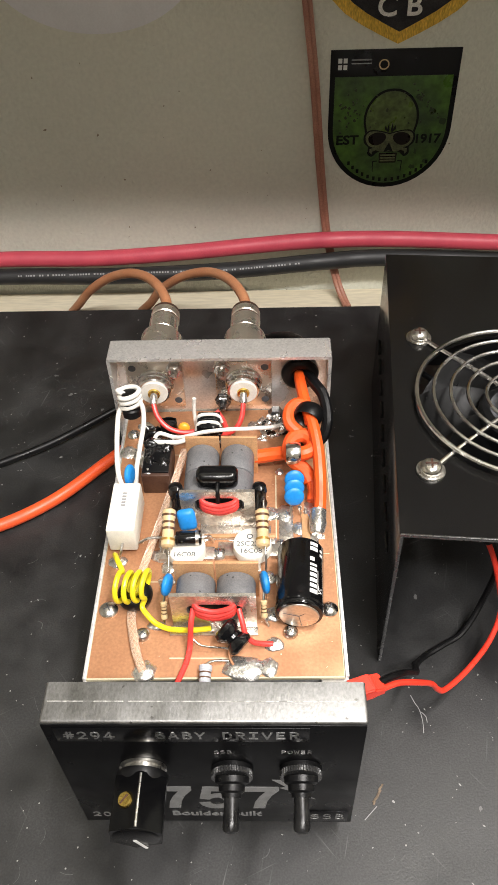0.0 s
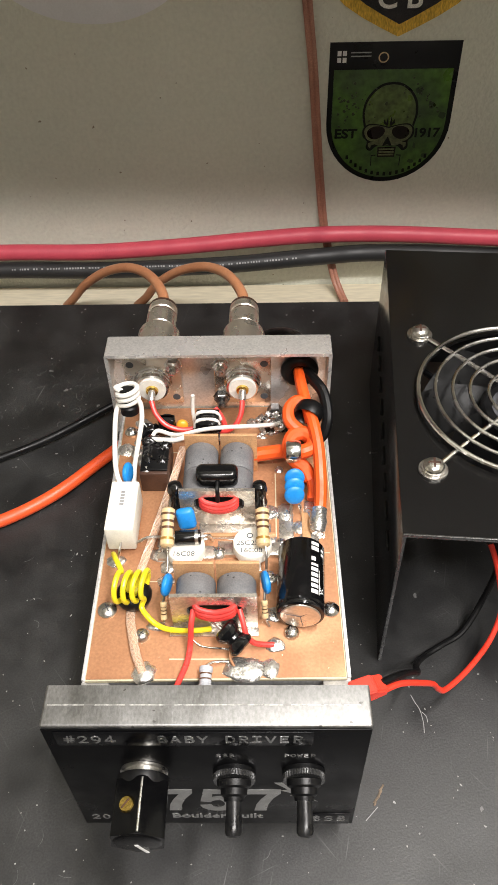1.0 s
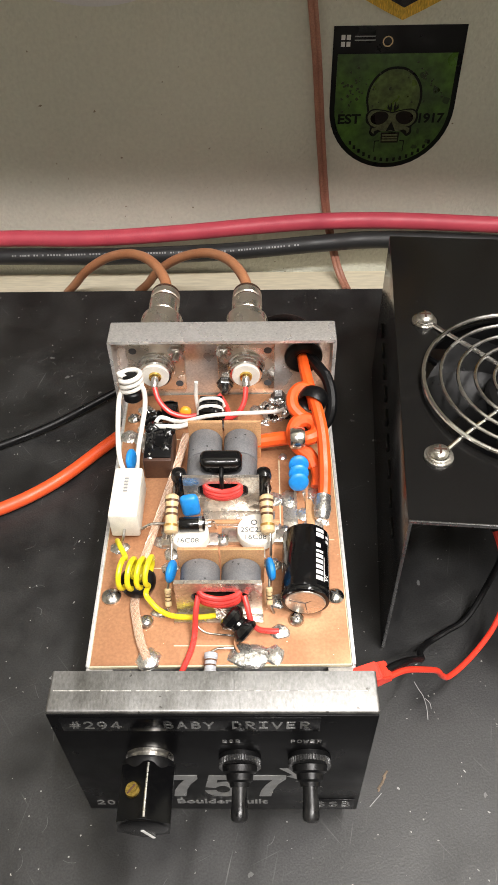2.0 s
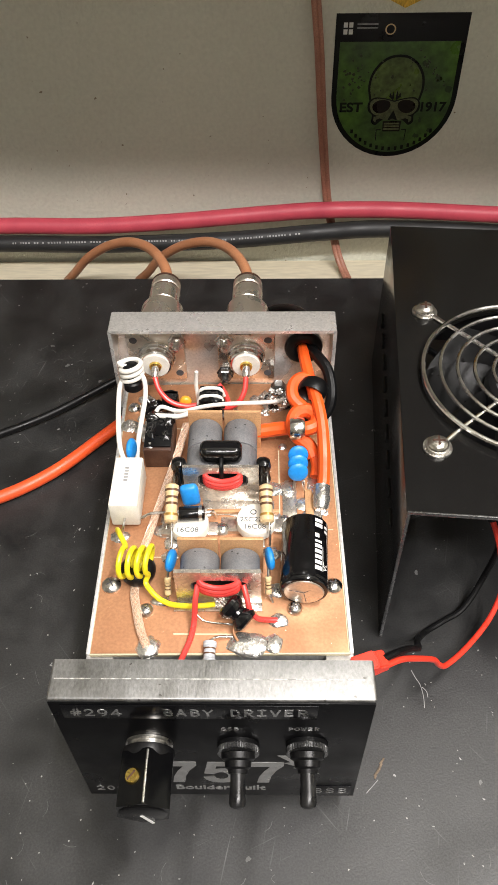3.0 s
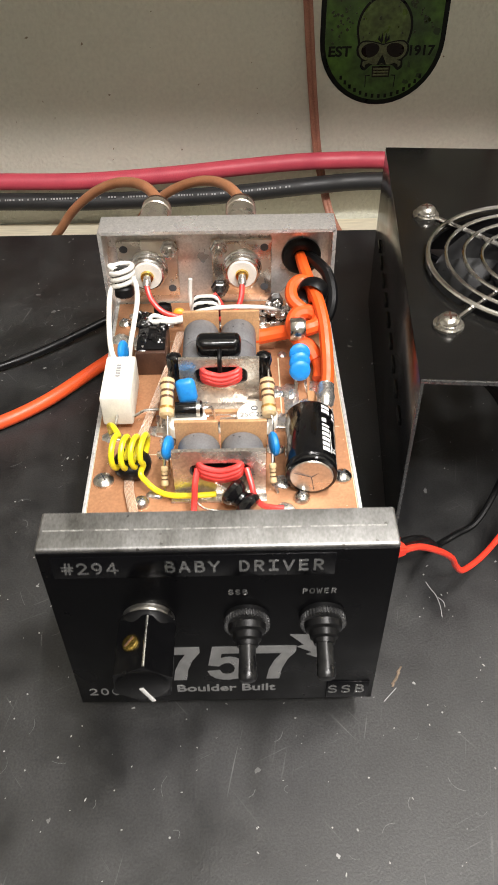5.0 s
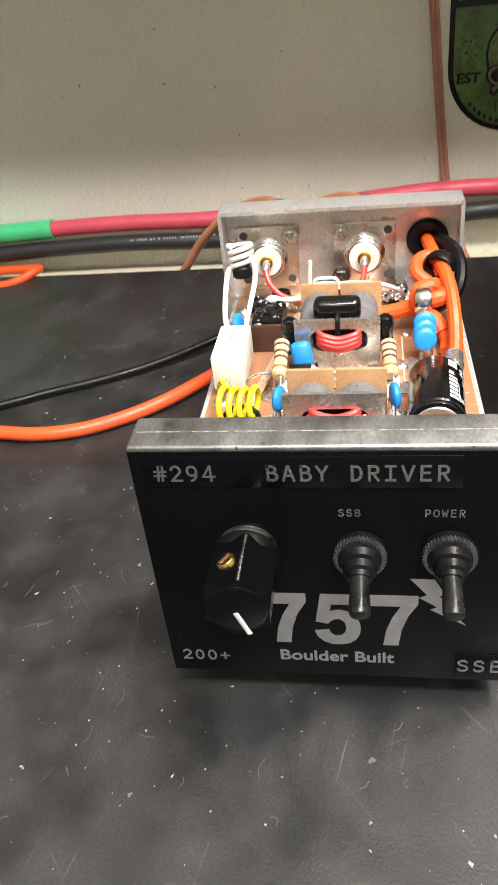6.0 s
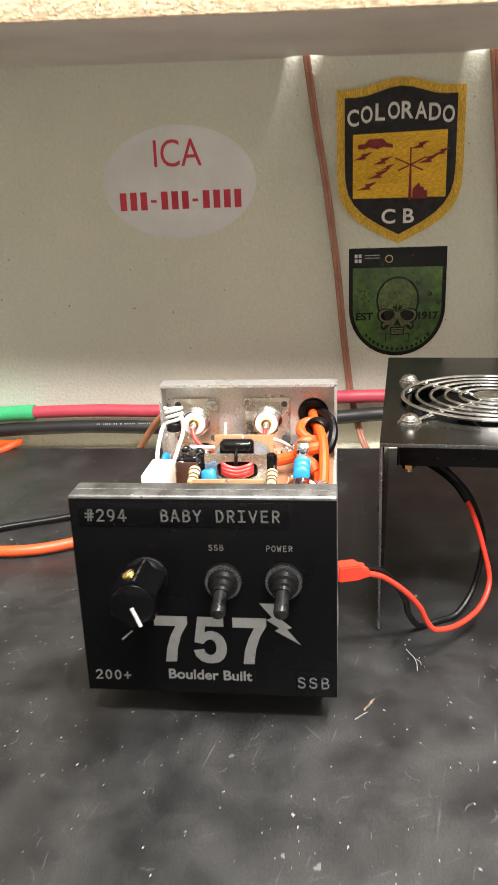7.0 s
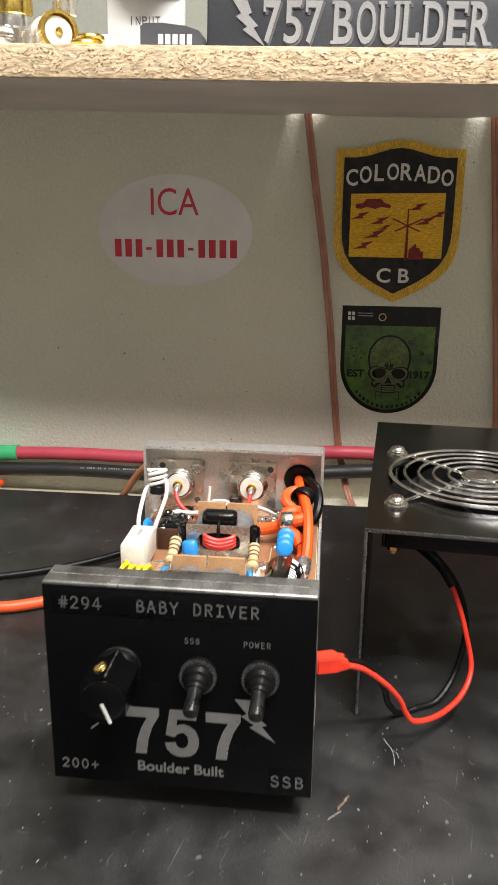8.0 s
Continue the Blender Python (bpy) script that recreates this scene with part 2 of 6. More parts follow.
BLUE_DIP = material("blue_dipped_ceramic", (0.014, 0.24, 0.66), 0.42, scale=200, fine=900, grain=0.08)
TAN_RES = material("tan_resistor_body", (0.66, 0.49, 0.27), 0.35, scale=200, fine=900, grain=0.08)
GREY_RES = material("grey_resistor_body", (0.50, 0.52, 0.56), 0.35, scale=200, fine=900, grain=0.08)
BAND_BROWN = material("brown_band", (0.10, 0.045, 0.02), 0.4)
BAND_GOLD = material("gold_band", (0.45, 0.25, 0.06), 0.35, 0.5)
TANTALUM = material("amber_tantalum", (0.85, 0.36, 0.03), 0.35)
CAN_TOP = material("bare_aluminium_can", (0.72, 0.66, 0.58), 0.32, 0.9, scale=100, fine=900)
COVER_BLACK = speckle(material("satin_black_paint", (0.007, 0.0068, 0.0066), 0.20, scale=30, fine=1600, grain=0.2, bump=0.10, dist=0.0002, rvar=0.07, spec=0.36),
                      (0.25, 0.25, 0.24), 160, 0.04, 0.10)
DECAL_WHITE = material("pale_vinyl_decal", (0.80, 0.80, 0.82), 0.35, scale=20, fine=900, grain=0.03)
DECAL_RED = material("red_vinyl_letter", (0.62, 0.03, 0.07), 0.4)
THREAD_YELLOW = material("yellow_embroidery", (0.74, 0.46, 0.06), 0.8, scale=200, fine=1700, grain=0.35, bump=0.8, dist=0.0006, stretch=(1, 1, 0.25))
THREAD_GOLD = material("gold_embroidery", (0.80, 0.46, 0.03), 0.8, scale=120, fine=1700, grain=0.3, bump=0.8, dist=0.0006, stretch=(0.2, 1, 1))
THREAD_BLACK = material("black_embroidery", (0.022, 0.021, 0.024), 0.85, scale=200, fine=1700, grain=0.4, bump=0.8, dist=0.0006)
THREAD_WHITE = material("white_embroidery", (0.78, 0.76, 0.72), 0.8, scale=200, fine=1700, grain=0.2, bump=0.6)
THREAD_MAROON = material("maroon_embroidery", (0.22, 0.025, 0.03), 0.8, scale=200, fine=1700, grain=0.3, bump=0.6)
STICKER_BLACK = material("black_sticker", (0.006, 0.006, 0.0065), 0.35, spec=0.25, scale=60, fine=1500, grain=0.1, bump=0.02)
STICKER_GREEN = speckle(material("mottled_green_sticker", (0.072, 0.16, 0.02), 0.35, col2=(0.038, 0.07, 0.024), scale=45, fine=260, grain=0.35, bump=0.02),
                        (0.02, 0.035, 0.012), 120, 0.25, 0.30)
STICKER_DOME = material("pale_olive_print", (0.105, 0.155, 0.04), 0.35, col2=(0.055, 0.075, 0.026), scale=90, fine=400, grain=0.35, bump=0.0)
STICKER_MAROON = material("brown_black_print", (0.013, 0.008, 0.007), 0.35, col2=(0.008, 0.006, 0.006), spec=0.25, scale=120, fine=700, grain=0.3, bump=0.0)
STICKER_SPLASH = material("dark_olive_print", (0.028, 0.035, 0.014), 0.35, scale=120, fine=700, grain=0.3, bump=0.0)
STICKER_BONE = material("olive_print", (0.13, 0.14, 0.065), 0.4, col2=(0.05, 0.06, 0.03), scale=120, fine=700, grain=0.4, bump=0.0)
SIGN_FACE = material("charcoal_sign_face", (0.036, 0.039, 0.046), 0.35, col2=(0.052, 0.055, 0.062), scale=20, fine=600, grain=0.12)
SIGN_LETTER = material("grey_sign_letter", (0.30, 0.30, 0.30), 0.5, fine=1500)
LETTER_SHADE = material("dark_letter_shade", (0.11, 0.11, 0.118), 0.5, fine=1500)
WHITE_BOX = material("white_enamel", (0.80, 0.80, 0.79), 0.35, scale=20, fine=900, grain=0.03)
DARK_GREY = material("dark_grey_plastic", (0.075, 0.078, 0.085), 0.45, fine=1500)
DIMMED_WALL = material("dimmed_grey_green", (0.29, 0.30, 0.265), 0.6, scale=7, fine=420, grain=0.05, bump=0.2)
COPPER_TAPE = material("brown_cord", (0.40, 0.185, 0.125), 0.45, col2=(0.32, 0.14, 0.095), scale=80, fine=1200, grain=0.2)
FLOOR_MAT = material("concrete_floor", (0.30, 0.29, 0.27), 0.8, scale=4, fine=120, grain=0.1)

# ---- shape helpers (sizes in millimetres, made into metres by MM) ----
MM = 0.001


def mesh():
    return bmesh.new()


def V(x, y, z):
    return Vector((x * MM, y * MM, z * MM))


def add_box(bm, x0, x1, y0, y1, z0, z1, bev=0.0, seg=2):
    r = bmesh.ops.create_cube(bm, size=1.0, matrix=Matrix.Translation(V((x0 + x1) / 2, (y0 + y1) / 2, (z0 + z1) / 2))
                              @ Matrix.Diagonal((abs(x1 - x0) * MM, abs(y1 - y0) * MM, abs(z1 - z0) * MM, 1)))
    if bev:
        edges = list({e for v in r["verts"] for e in v.link_edges})
        bmesh.ops.bevel(bm, geom=edges, offset=bev * MM, segments=seg, profile=0.5, affect="EDGES")
    return bm


def axis_matrix(p0, p1):
    d = p1 - p0
    return Matrix.Translation(p0) @ d.to_track_quat("Z", "Y").to_matrix().to_4x4(), d.length


def lathe(bm, p0, p1, profile, seg=28):
    """Turns (along, radius) pairs round the line from p0 to p1; along runs from 0 to 1 between them."""
    m, length = axis_matrix(V(*p0), V(*p1))
    rings = []
    for a, r in profile:
        rings.append([bm.verts.new(m @ Vector((r * MM * math.cos(2 * math.pi * i / seg), r * MM * math.sin(2 * math.pi * i / seg), a * length))) for i in range(seg)])
    for q, w in zip(rings, rings[1:]):
        for i in range(seg):
            bm.faces.new((q[i], q[(i + 1) % seg], w[(i + 1) % seg], w[i]))
    bm.faces.new(list(reversed(rings[0])))
    bm.faces.new(rings[-1])
    return bm


def rod(bm, p0, p1, r, bev=0.0, seg=20):
    length = (V(*p1) - V(*p0)).length / MM
    if bev:
        e = bev / length
        return lathe(bm, p0, p1, [(0, r - bev), (e * 0.3, r - bev * 0.3), (e, r), (1 - e, r), (1 - e * 0.3, r - bev * 0.3), (1, r - bev)], seg)
    return lathe(bm, p0, p1, [(0, r), (1, r)], seg)


def smooth_line(pts, sub=7):
    p = [Vector(q) for q in pts]
    out = []
    for i in range(len(p) - 1):
        a, b, c, d = p[max(i - 1, 0)], p[i], p[i + 1], p[min(i + 2, len(p) - 1)]
        for k in range(sub):
            t = k / sub
            out.append(0.5 * (2 * b + (c - a) * t + (2 * a - 5 * b + 4 * c - d) * t * t + (3 * b - a - 3 * c + d) * t ** 3))
    out.append(p[-1])
    return out


def tube(bm, pts, r, seg=12, sub=7, flat=None, straight=False):
    """Sweeps a round (or flat, as wide and thick radii) section along a smooth line through the points."""
    line = [Vector(q) for q in pts] if straight else smooth_line(pts, sub)
    line = [q * MM for q in line]
    rings, up = [], None
    for i, q in enumerate(line):
        d = (line[min(i + 1, len(line) - 1)] - line[max(i - 1, 0)]).normalized()
        if up is None:
            up = Vector((0, 0, 1)) if abs(d.z) < 0.9 else Vector((0, 1, 0))
        side = d.cross(up).normalized()
        up = side.cross(d).normalized()
        rw, rt = flat or (r, r)
        rings.append([bm.verts.new(q + side * (rw * MM * math.cos(2 * math.pi * k / seg)) + up * (rt * MM * math.sin(2 * math.pi * k / seg))) for k in range(seg)])
    for a, b in zip(rings, rings[1:]):
        for k in range(seg):
            bm.faces.new((a[k], a[(k + 1) % seg], b[(k + 1) % seg], b[k]))
    bm.faces.new(list(reversed(rings[0])))
    bm.faces.new(rings[-1])
    bmesh.ops.recalc_face_normals(bm, faces=bm.faces)
    return bm


def ring(bm, c, radius, r, axis="z", seg=40, sec=10, squash=1.0):
    rows = []
    for i in range(seg):
        a = 2 * math.pi * i / seg
        row = []
        for k in range(sec):
            b = 2 * math.pi * k / sec
            u, w = (radius + r * math.cos(b)), r * math.sin(b) * squash
            x, y = u * math.cos(a), u * math.sin(a)
            p = {"z": (x, y, w), "y": (x, w, y), "x": (w, x, y)}[axis]
            row.append(bm.verts.new(V(c[0] + p[0], c[1] + p[1], c[2] + p[2])))
        rows.append(row)
    for i in range(seg):
        a, b = rows[i], rows[(i + 1) % seg]
        for k in range(sec):
            bm.faces.new((a[k], b[k], b[(k + 1) % sec], a[(k + 1) % sec]))
    bmesh.ops.recalc_face_normals(bm, faces=bm.faces)
    return bm


def prism(bm, poly, y0, y1):
    """Extrudes an outline given in x, z from y0 (towards the viewer) to y1."""
    a = [bm.verts.new(V(x, y0, z)) for x, z in poly]
    b = [bm.verts.new(V(x, y1, z)) for x, z in poly]
    bm.faces.new(a)
    bm.faces.new(list(reversed(b)))
    for i in range(len(poly)):
        j = (i + 1) % len(poly)
        bm.faces.new((a[i], b[i], b[j], a[j]))
    bmesh.ops.recalc_face_normals(bm, faces=bm.faces)
    return bm


def holed_plate(bm, x0, x1, z0, z1, y0, y1, hx, hz, rx, rz, n=40):
    """An upright plate with an oval opening through it."""
    def outer(a):
        c, s = math.cos(a), math.sin(a)
        k = min(((x1 - hx) / c if c > 1e-6 else (x0 - hx) / c if c < -1e-6 else 1e9), ((z1 - hz) / s if s > 1e-6 else (z0 - hz) / s if s < -1e-6 else 1e9))
        return hx + k * c, hz + k * s
    angles = sorted([2 * math.pi * i / n for i in range(n)] + [math.atan2(z - hz, x - hx) % (2 * math.pi) for x in (x0, x1) for z in (z0, z1)])
    rows = []
    for a in angles:
        ox, oz = outer(a)
        e = 0.6
        c, s = math.cos(a), math.sin(a)
        ix, iz = hx + rx * math.copysign(abs(c) ** e, c), hz + rz * math.copysign(abs(s) ** e, s)
        rows.append([bm.verts.new(V(*p)) for p in ((ox, y0, oz), (ix, y0, iz), (ix, y1, iz), (ox, y1, oz))])
    for i in range(len(rows)):
        a, b = rows[i], rows[(i + 1) % len(rows)]
        for k in range(4):
            bm.faces.new((a[k], a[(k + 1) % 4], b[(k + 1) % 4], b[k]))
    bmesh.ops.remove_doubles(bm, verts=bm.verts, dist=1e-6)
    bmesh.ops.recalc_face_normals(bm, faces=bm.faces)
    return bm


def knurled(bm, p0, p1, r, depth, teeth):
    """A toothed ring round the line from p0 to p1."""
    m, length = axis_matrix(V(*p0), V(*p1))
    lo, hi = [], []
    for i in range(teeth * 4):
        rr = (r if i % 4 < 2 else r - depth) * MM
        a = 2 * math.pi * i / (teeth * 4)
        lo.append(bm.verts.new(m @ Vector((rr * math.cos(a), rr * math.sin(a), 0))))
        hi.append(bm.verts.new(m @ Vector((rr * math.cos(a), rr * math.sin(a), length))))
    n = teeth * 4
    for i in range(n):
        bm.faces.new((lo[i], lo[(i + 1) % n], hi[(i + 1) % n], hi[i]))
    bm.faces.new(list(reversed(lo)))
    bm.faces.new(hi)
    return bm


def tray(bm, x0, x1, y0, y1, z0, z1, back, thick):
    """Folded sheet: a face with a lip along its top and both sides, one piece. back: the face stands at y1, else at y0."""
    add_box(bm, x0, x1, y0, y1, z0, z1)
    ya = (y0 if back else y1) * MM
    drop = [f for f in bm.faces if all(abs(v.co.y - ya) < 1e-6 for v in f.verts) or all(abs(v.co.z - z0 * MM) < 1e-6 for v in f.verts)]
    bmesh.ops.delete(bm, geom=drop, context="FACES")
    bmesh.ops.recalc_face_normals(bm, faces=bm.faces)
    top = max(bm.faces, key=lambda f: f.calc_center_median().z)
    if top.normal.z < 0:
        bmesh.ops.reverse_faces(bm, faces=bm.faces)
    bmesh.ops.bevel(bm, geom=[e for e in bm.edges if len(e.link_faces) == 2], offset=0.9 * MM, segments=3, profile=0.5, affect="EDGES")
    bmesh.ops.solidify(bm, geom=list(bm.faces), thickness=thick * MM)
    return bm


def lie_flat(bm, y, z):
    """Turns upright lettering on to its back, facing up."""
    bm.transform(Matrix(((1, 0, 0, 0), (0, 0, 1, y * MM), (0, -1, 0, z * MM), (0, 0, 0, 1))))
    return bm


def blob(bm, c, rx, ry, rz, rough=0.25, freq=0.35, sub=3, cut=True):
    """A lumpy drop, flat underneath when cut."""
    r = bmesh.ops.create_icosphere(bm, subdivisions=sub, radius=1.0)
    for v in r["verts"]:
        k = 1 + rough * noise.noise(Vector((v.co.x * 2 + c[0] * freq, v.co.y * 2 + c[1] * freq, v.co.z * 2 + c[2])))
        z = v.co.z * rz * k
        if cut and z < 0:
            z *= 0.1
        v.co = V(c[0] + v.co.x * rx * k, c[1] + v.co.y * ry * k, c[2] + z)
    return bm


def finish(name, bm, mat, smooth=35):
    me = bpy.data.meshes.new(name)
    bm.to_mesh(me)
    bm.free()
    me.materials.append(mat)
    if smooth:
        me.shade_smooth()
        me.set_sharp_from_angle(angle=radians(smooth))
    return new(name, me)


def thing(name, at, label, category, group="", kind=""):
    ob = new(name)
    ob.empty_display_size = 0.01
    ob.location = V(*at)
    return tagged(ob, label, category, group, kind)


def part(name, bm, mat, parent, label="", smooth=35):
    ob = finish(name, bm, mat, smooth)
    ob.parent = parent
    if parent.type == "EMPTY" and parent.parent is None:
        ob.matrix_parent_inverse = Matrix.Translation(-parent.location)
    return tagged(ob, label)


def solid(name, bm, mat, label, category, group="", kind="", smooth=35):
    return tagged(finish(name, bm, mat, smooth), label, category, group, kind)


def letters(body, x0, x1, z0, z1, y, thick=0.15, bold=0.0, space=1.0):
    """Lettering that fills the given width and height on an upright face at y, read from the front."""
    cu = bpy.data.curves.new("lettering", "FONT")
    cu.body, cu.size, cu.extrude, cu.offset, cu.space_character = body, 1.0, 0.02, bold, space
    cu.resolution_u = 4
    ob = new("lettering", cu)
    me = bpy.data.meshes.new_from_object(ob.evaluated_get(bpy.context.evaluated_depsgraph_get()))
    bpy.data.objects.remove(ob)
    bm = mesh()
    bm.from_mesh(me)
    bpy.data.meshes.remove(me)
    xs, ys = [v.co.x for v in bm.verts], [v.co.y for v in bm.verts]
    a, b, c, d = min(xs), max(xs), min(ys), max(ys)
    for v in bm.verts:
        v.co = V(x0 + (v.co.x - a) / (b - a) * (x1 - x0), y - (v.co.z + 0.02) / 0.04 * thick, z0 + (v.co.y - c) / (d - c) * (z1 - z0))
    bmesh.ops.recalc_face_normals(bm, faces=bm.faces)
    return bm


def bars(x0, x1, z0, z1, y, count, thick=0.15, gap=0.25):
    bm = mesh()
    w = (x1 - x0) / count
    for i in range(count):
        add_box(bm, x0 + i * w, x0 + (i + 1 - gap) * w, y - thick, y, z0, z1)
    return bm


# strokes of evenly spaced label characters in a cell one unit wide and one high
def arc(cx, cz, rx, rz, a0, a1, n=10):
    return [(cx + rx * math.cos(radians(a0 + (a1 - a0) * i / n)), cz + rz * math.sin(radians(a0 + (a1 - a0) * i / n))) for i in range(n + 1)]


STROKES = {
    "#": [[(0.28, 0.0), (0.42, 1.0)], [(0.62, 0.0), (0.76, 1.0)], [(0.06, 0.64), (0.96, 0.64)], [(0.02, 0.34), (0.92, 0.34)]],
    "2": [arc(0.48, 0.72, 0.36, 0.28, 165, -30) + [(0.1, 0.0), (0.88, 0.0)]],
    "9": [arc(0.48, 0.68, 0.36, 0.32, 0, 360, 16), [(0.84, 0.68)] + arc(0.30, 0.60, 0.54, 0.60, 0, -80, 8)],
    "4": [[(0.95, 0.28), (0.05, 0.28), (0.62, 1.0), (0.68, 1.0), (0.68, 0.0)]],
    "B": [[(0.2, 0.0), (0.2, 1.0)], [(0.2, 0.0), (0.55, 0.0)] + arc(0.55, 0.27, 0.36, 0.27, -90, 90) + [(0.2, 0.54)], [(0.2, 1.0), (0.52, 1.0)] + arc(0.52, 0.77, 0.30, 0.23, 90, -90)],
    "A": [[(0.08, 0.0), (0.46, 1.0), (0.54, 1.0), (0.92, 0.0)], [(0.24, 0.33), (0.76, 0.33)]],
    "Y": [[(0.1, 1.0), (0.5, 0.45), (0.9, 1.0)], [(0.5, 0.45), (0.5, 0.0)]],
    "D": [[(0.2, 0.0), (0.2, 1.0)], [(0.2, 0.0), (0.46, 0.0)] + arc(0.46, 0.5, 0.44, 0.5, -90, 90, 12) + [(0.2, 1.0)]],
    "R": [[(0.2, 0.0), (0.2, 1.0)], [(0.2, 1.0), (0.54, 1.0)] + arc(0.54, 0.75, 0.32, 0.25, 90, -90) + [(0.2, 0.5)], [(0.48, 0.5), (0.88, 0.0)]],
    "I": [[(0.5, 0.0), (0.5, 1.0)], [(0.16, 0.0), (0.84, 0.0)], [(0.16, 1.0), (0.84, 1.0)]],
    "V": [[(0.08, 1.0), (0.5, 0.0), (0.92, 1.0)]],
    "E": [[(0.2, 0.0), (0.2, 1.0)], [(0.2, 0.0), (0.86, 0.0)], [(0.2, 1.0), (0.84, 1.0)], [(0.2, 0.53), (0.76, 0.53)]],
    "S": [arc(0.48, 0.76, 0.33, 0.24, 20, 220) + arc(0.48, 0.26, 0.38, 0.26, 60, -160)],
    "P": [[(0.2, 0.0), (0.2, 1.0)], [(0.2, 1.0), (0.54, 1.0)] + arc(0.54, 0.72, 0.34, 0.28, 90, -90) + [(0.2, 0.44)]],
    "O": [arc(0.5, 0.5, 0.42, 0.5, 0, 360, 20)],
    "0": [arc(0.48, 0.5, 0.36, 0.5, 0, 360, 20)],
    "W": [[(0.06, 1.0), (0.26, 0.0), (0.5, 0.7), (0.74, 0.0), (0.94, 1.0)]],
    "+": [[(0.5, 0.12), (0.5, 0.82)], [(0.1, 0.47), (0.9, 0.47)]],
}


def typed(word, x0, x1, z0, z1, y, weight, thick=0.08, gap=0.32):
    """Label lettering on an upright face at y: every character fills a cell of one width."""
    bm = mesh()
    w = (x1 - x0) / (len(word) + gap * (len(word) - 1))
    k = 0
    for i, ch in enumerate(word):
        for line in STROKES.get(ch, []):
            pts = [Vector((x0 + w * (i * (1 + gap) + u), z0 + weight / 2 + v * (z1 - z0 - weight))) for u, v in line]
            for p, q in zip(pts, pts[1:]):
                d = (q - p).normalized() * weight / 2
                n = Vector((-d.y, d.x))
                e = d * 0.9
                k += 1
                prism(bm, [tuple(c) for c in (p - e - n, q + e - n, q + e + n, p - e + n)], y - thick - (k % 7) * 0.006, y)
    return bm


SEVEN = [(0, 1), (1, 1), (1, 0.84), (0.80, 0.60), (0.67, 0.32), (0.61, 0), (0.28, 0), (0.34, 0.30), (0.47, 0.57), (0.64, 0.79), (0, 0.79)]
FIVE = [(0.16, 1), (0.93, 1), (0.93, 0.80), (0.38, 0.80), (0.35, 0.66), (0.44, 0.69), (0.56, 0.70), (0.73, 0.67), (0.89, 0.58), (0.98, 0.45), (1, 0.33), (0.98, 0.22), (0.90, 0.10), (0.76, 0.02),
        (0.56, -0.01), (0.38, -0.01), (0.20, 0.04), (0.06, 0.14), (0, 0.27), (0.31, 0.30), (0.36, 0.21), (0.46, 0.17), (0.56, 0.18), (0.66, 0.24), (0.69, 0.34), (0.66, 0.44), (0.57, 0.51), (0.46, 0.51),
        (0.36, 0.47), (0.30, 0.41), (0.03, 0.45)]
BOLT = [(0.0, 1.0), (0.42, 1.0), (0.60, 0.68), (0.50, 0.64), (0.78, 0.42), (0.66, 0.38), (1.0, 0.0), (0.36, 0.34), (0.48, 0.40), (0.16, 0.60), (0.30, 0.66)]

# ---- the room and bench ----
solid("floor", add_box(mesh(), -2200, 2200, -3000, 700, -860, -800), FLOOR_MAT, "grey concrete floor of the workshop", "floor", kind="structure")
solid("ceiling", add_box(mesh(), -2200, 2200, -3000, 700, 1640, 1700), ROOM_PAINT, "plain pale ceiling", "ceiling", kind="structure")
solid("wall_south", add_box(mesh(), -2200, 2200, -3060, -3000, -800, 1640), ROOM_PAINT, "plain pale workshop wall", "wall", kind="structure")
solid("wall_west", add_box(mesh(), -2260, -2200, -3000, 700, -800, 1640), ROOM_PAINT, "plain pale workshop wall", "wall", kind="structure")
solid("wall_east", add_box(mesh(), 2200, 2260, -3000, 700, -800, 1640), ROOM_PAINT, "plain pale workshop wall", "wall", kind="structure")
solid("wall_north", add_box(mesh(), -2200, 2200, 364, 420, -800, 1640), WALL_PAINT, "cream painted wall with fine specks and dust marks", "wall", kind="structure")

bench = thing("workbench", (0, -150, -800), "wooden workbench top against the cream wall", "bench")
part("bench_top", add_box(mesh(), -900, 900, -420, 363, -46, -6, 2), BENCH_WOOD, bench)
for x in (-860, 860):
    for y in (-380, 320):
        part("leg", add_box(mesh(), x - 35, x + 35, y - 35, y + 35, -800, -46.5, 3), BENCH_WOOD, bench)

# the mat's far edge curls up a little
mat_bm = mesh()
rows = [(-400, 0), (-200, 0), (0, 0), (150, 0), (250, 0)] + [(276 + 5 * k, 5.0 * (k / 10) ** 2) for k in range(11)]
top, low = [], []
for y, z in rows:
    top.append([mat_bm.verts.new(V(x, y, z)) for x in (-600, 600)])
    low.append([mat_bm.verts.new(V(x, y, z - 5.9)) for x in (-600, 600)])
for a, c in ((top, 1), (low, -1)):
    for p, q in zip(a, a[1:]):
        mat_bm.faces.new((p[0], p[1], q[1], q[0]))
for k in (0, 1):
    for i in range(len(rows) - 1):
        mat_bm.faces.new((top[i][k], top[i + 1][k], low[i + 1][k], low[i][k]))
for k in (0, -1):
    mat_bm.faces.new((top[k][0], top[k][1], low[k][1], low[k][0]))
bmesh.ops.recalc_face_normals(mat_bm, faces=mat_bm.faces)
solid("rubber_mat", mat_bm, MAT_RUBBER, "scuffed black rubber work mat on the bench", "mat")

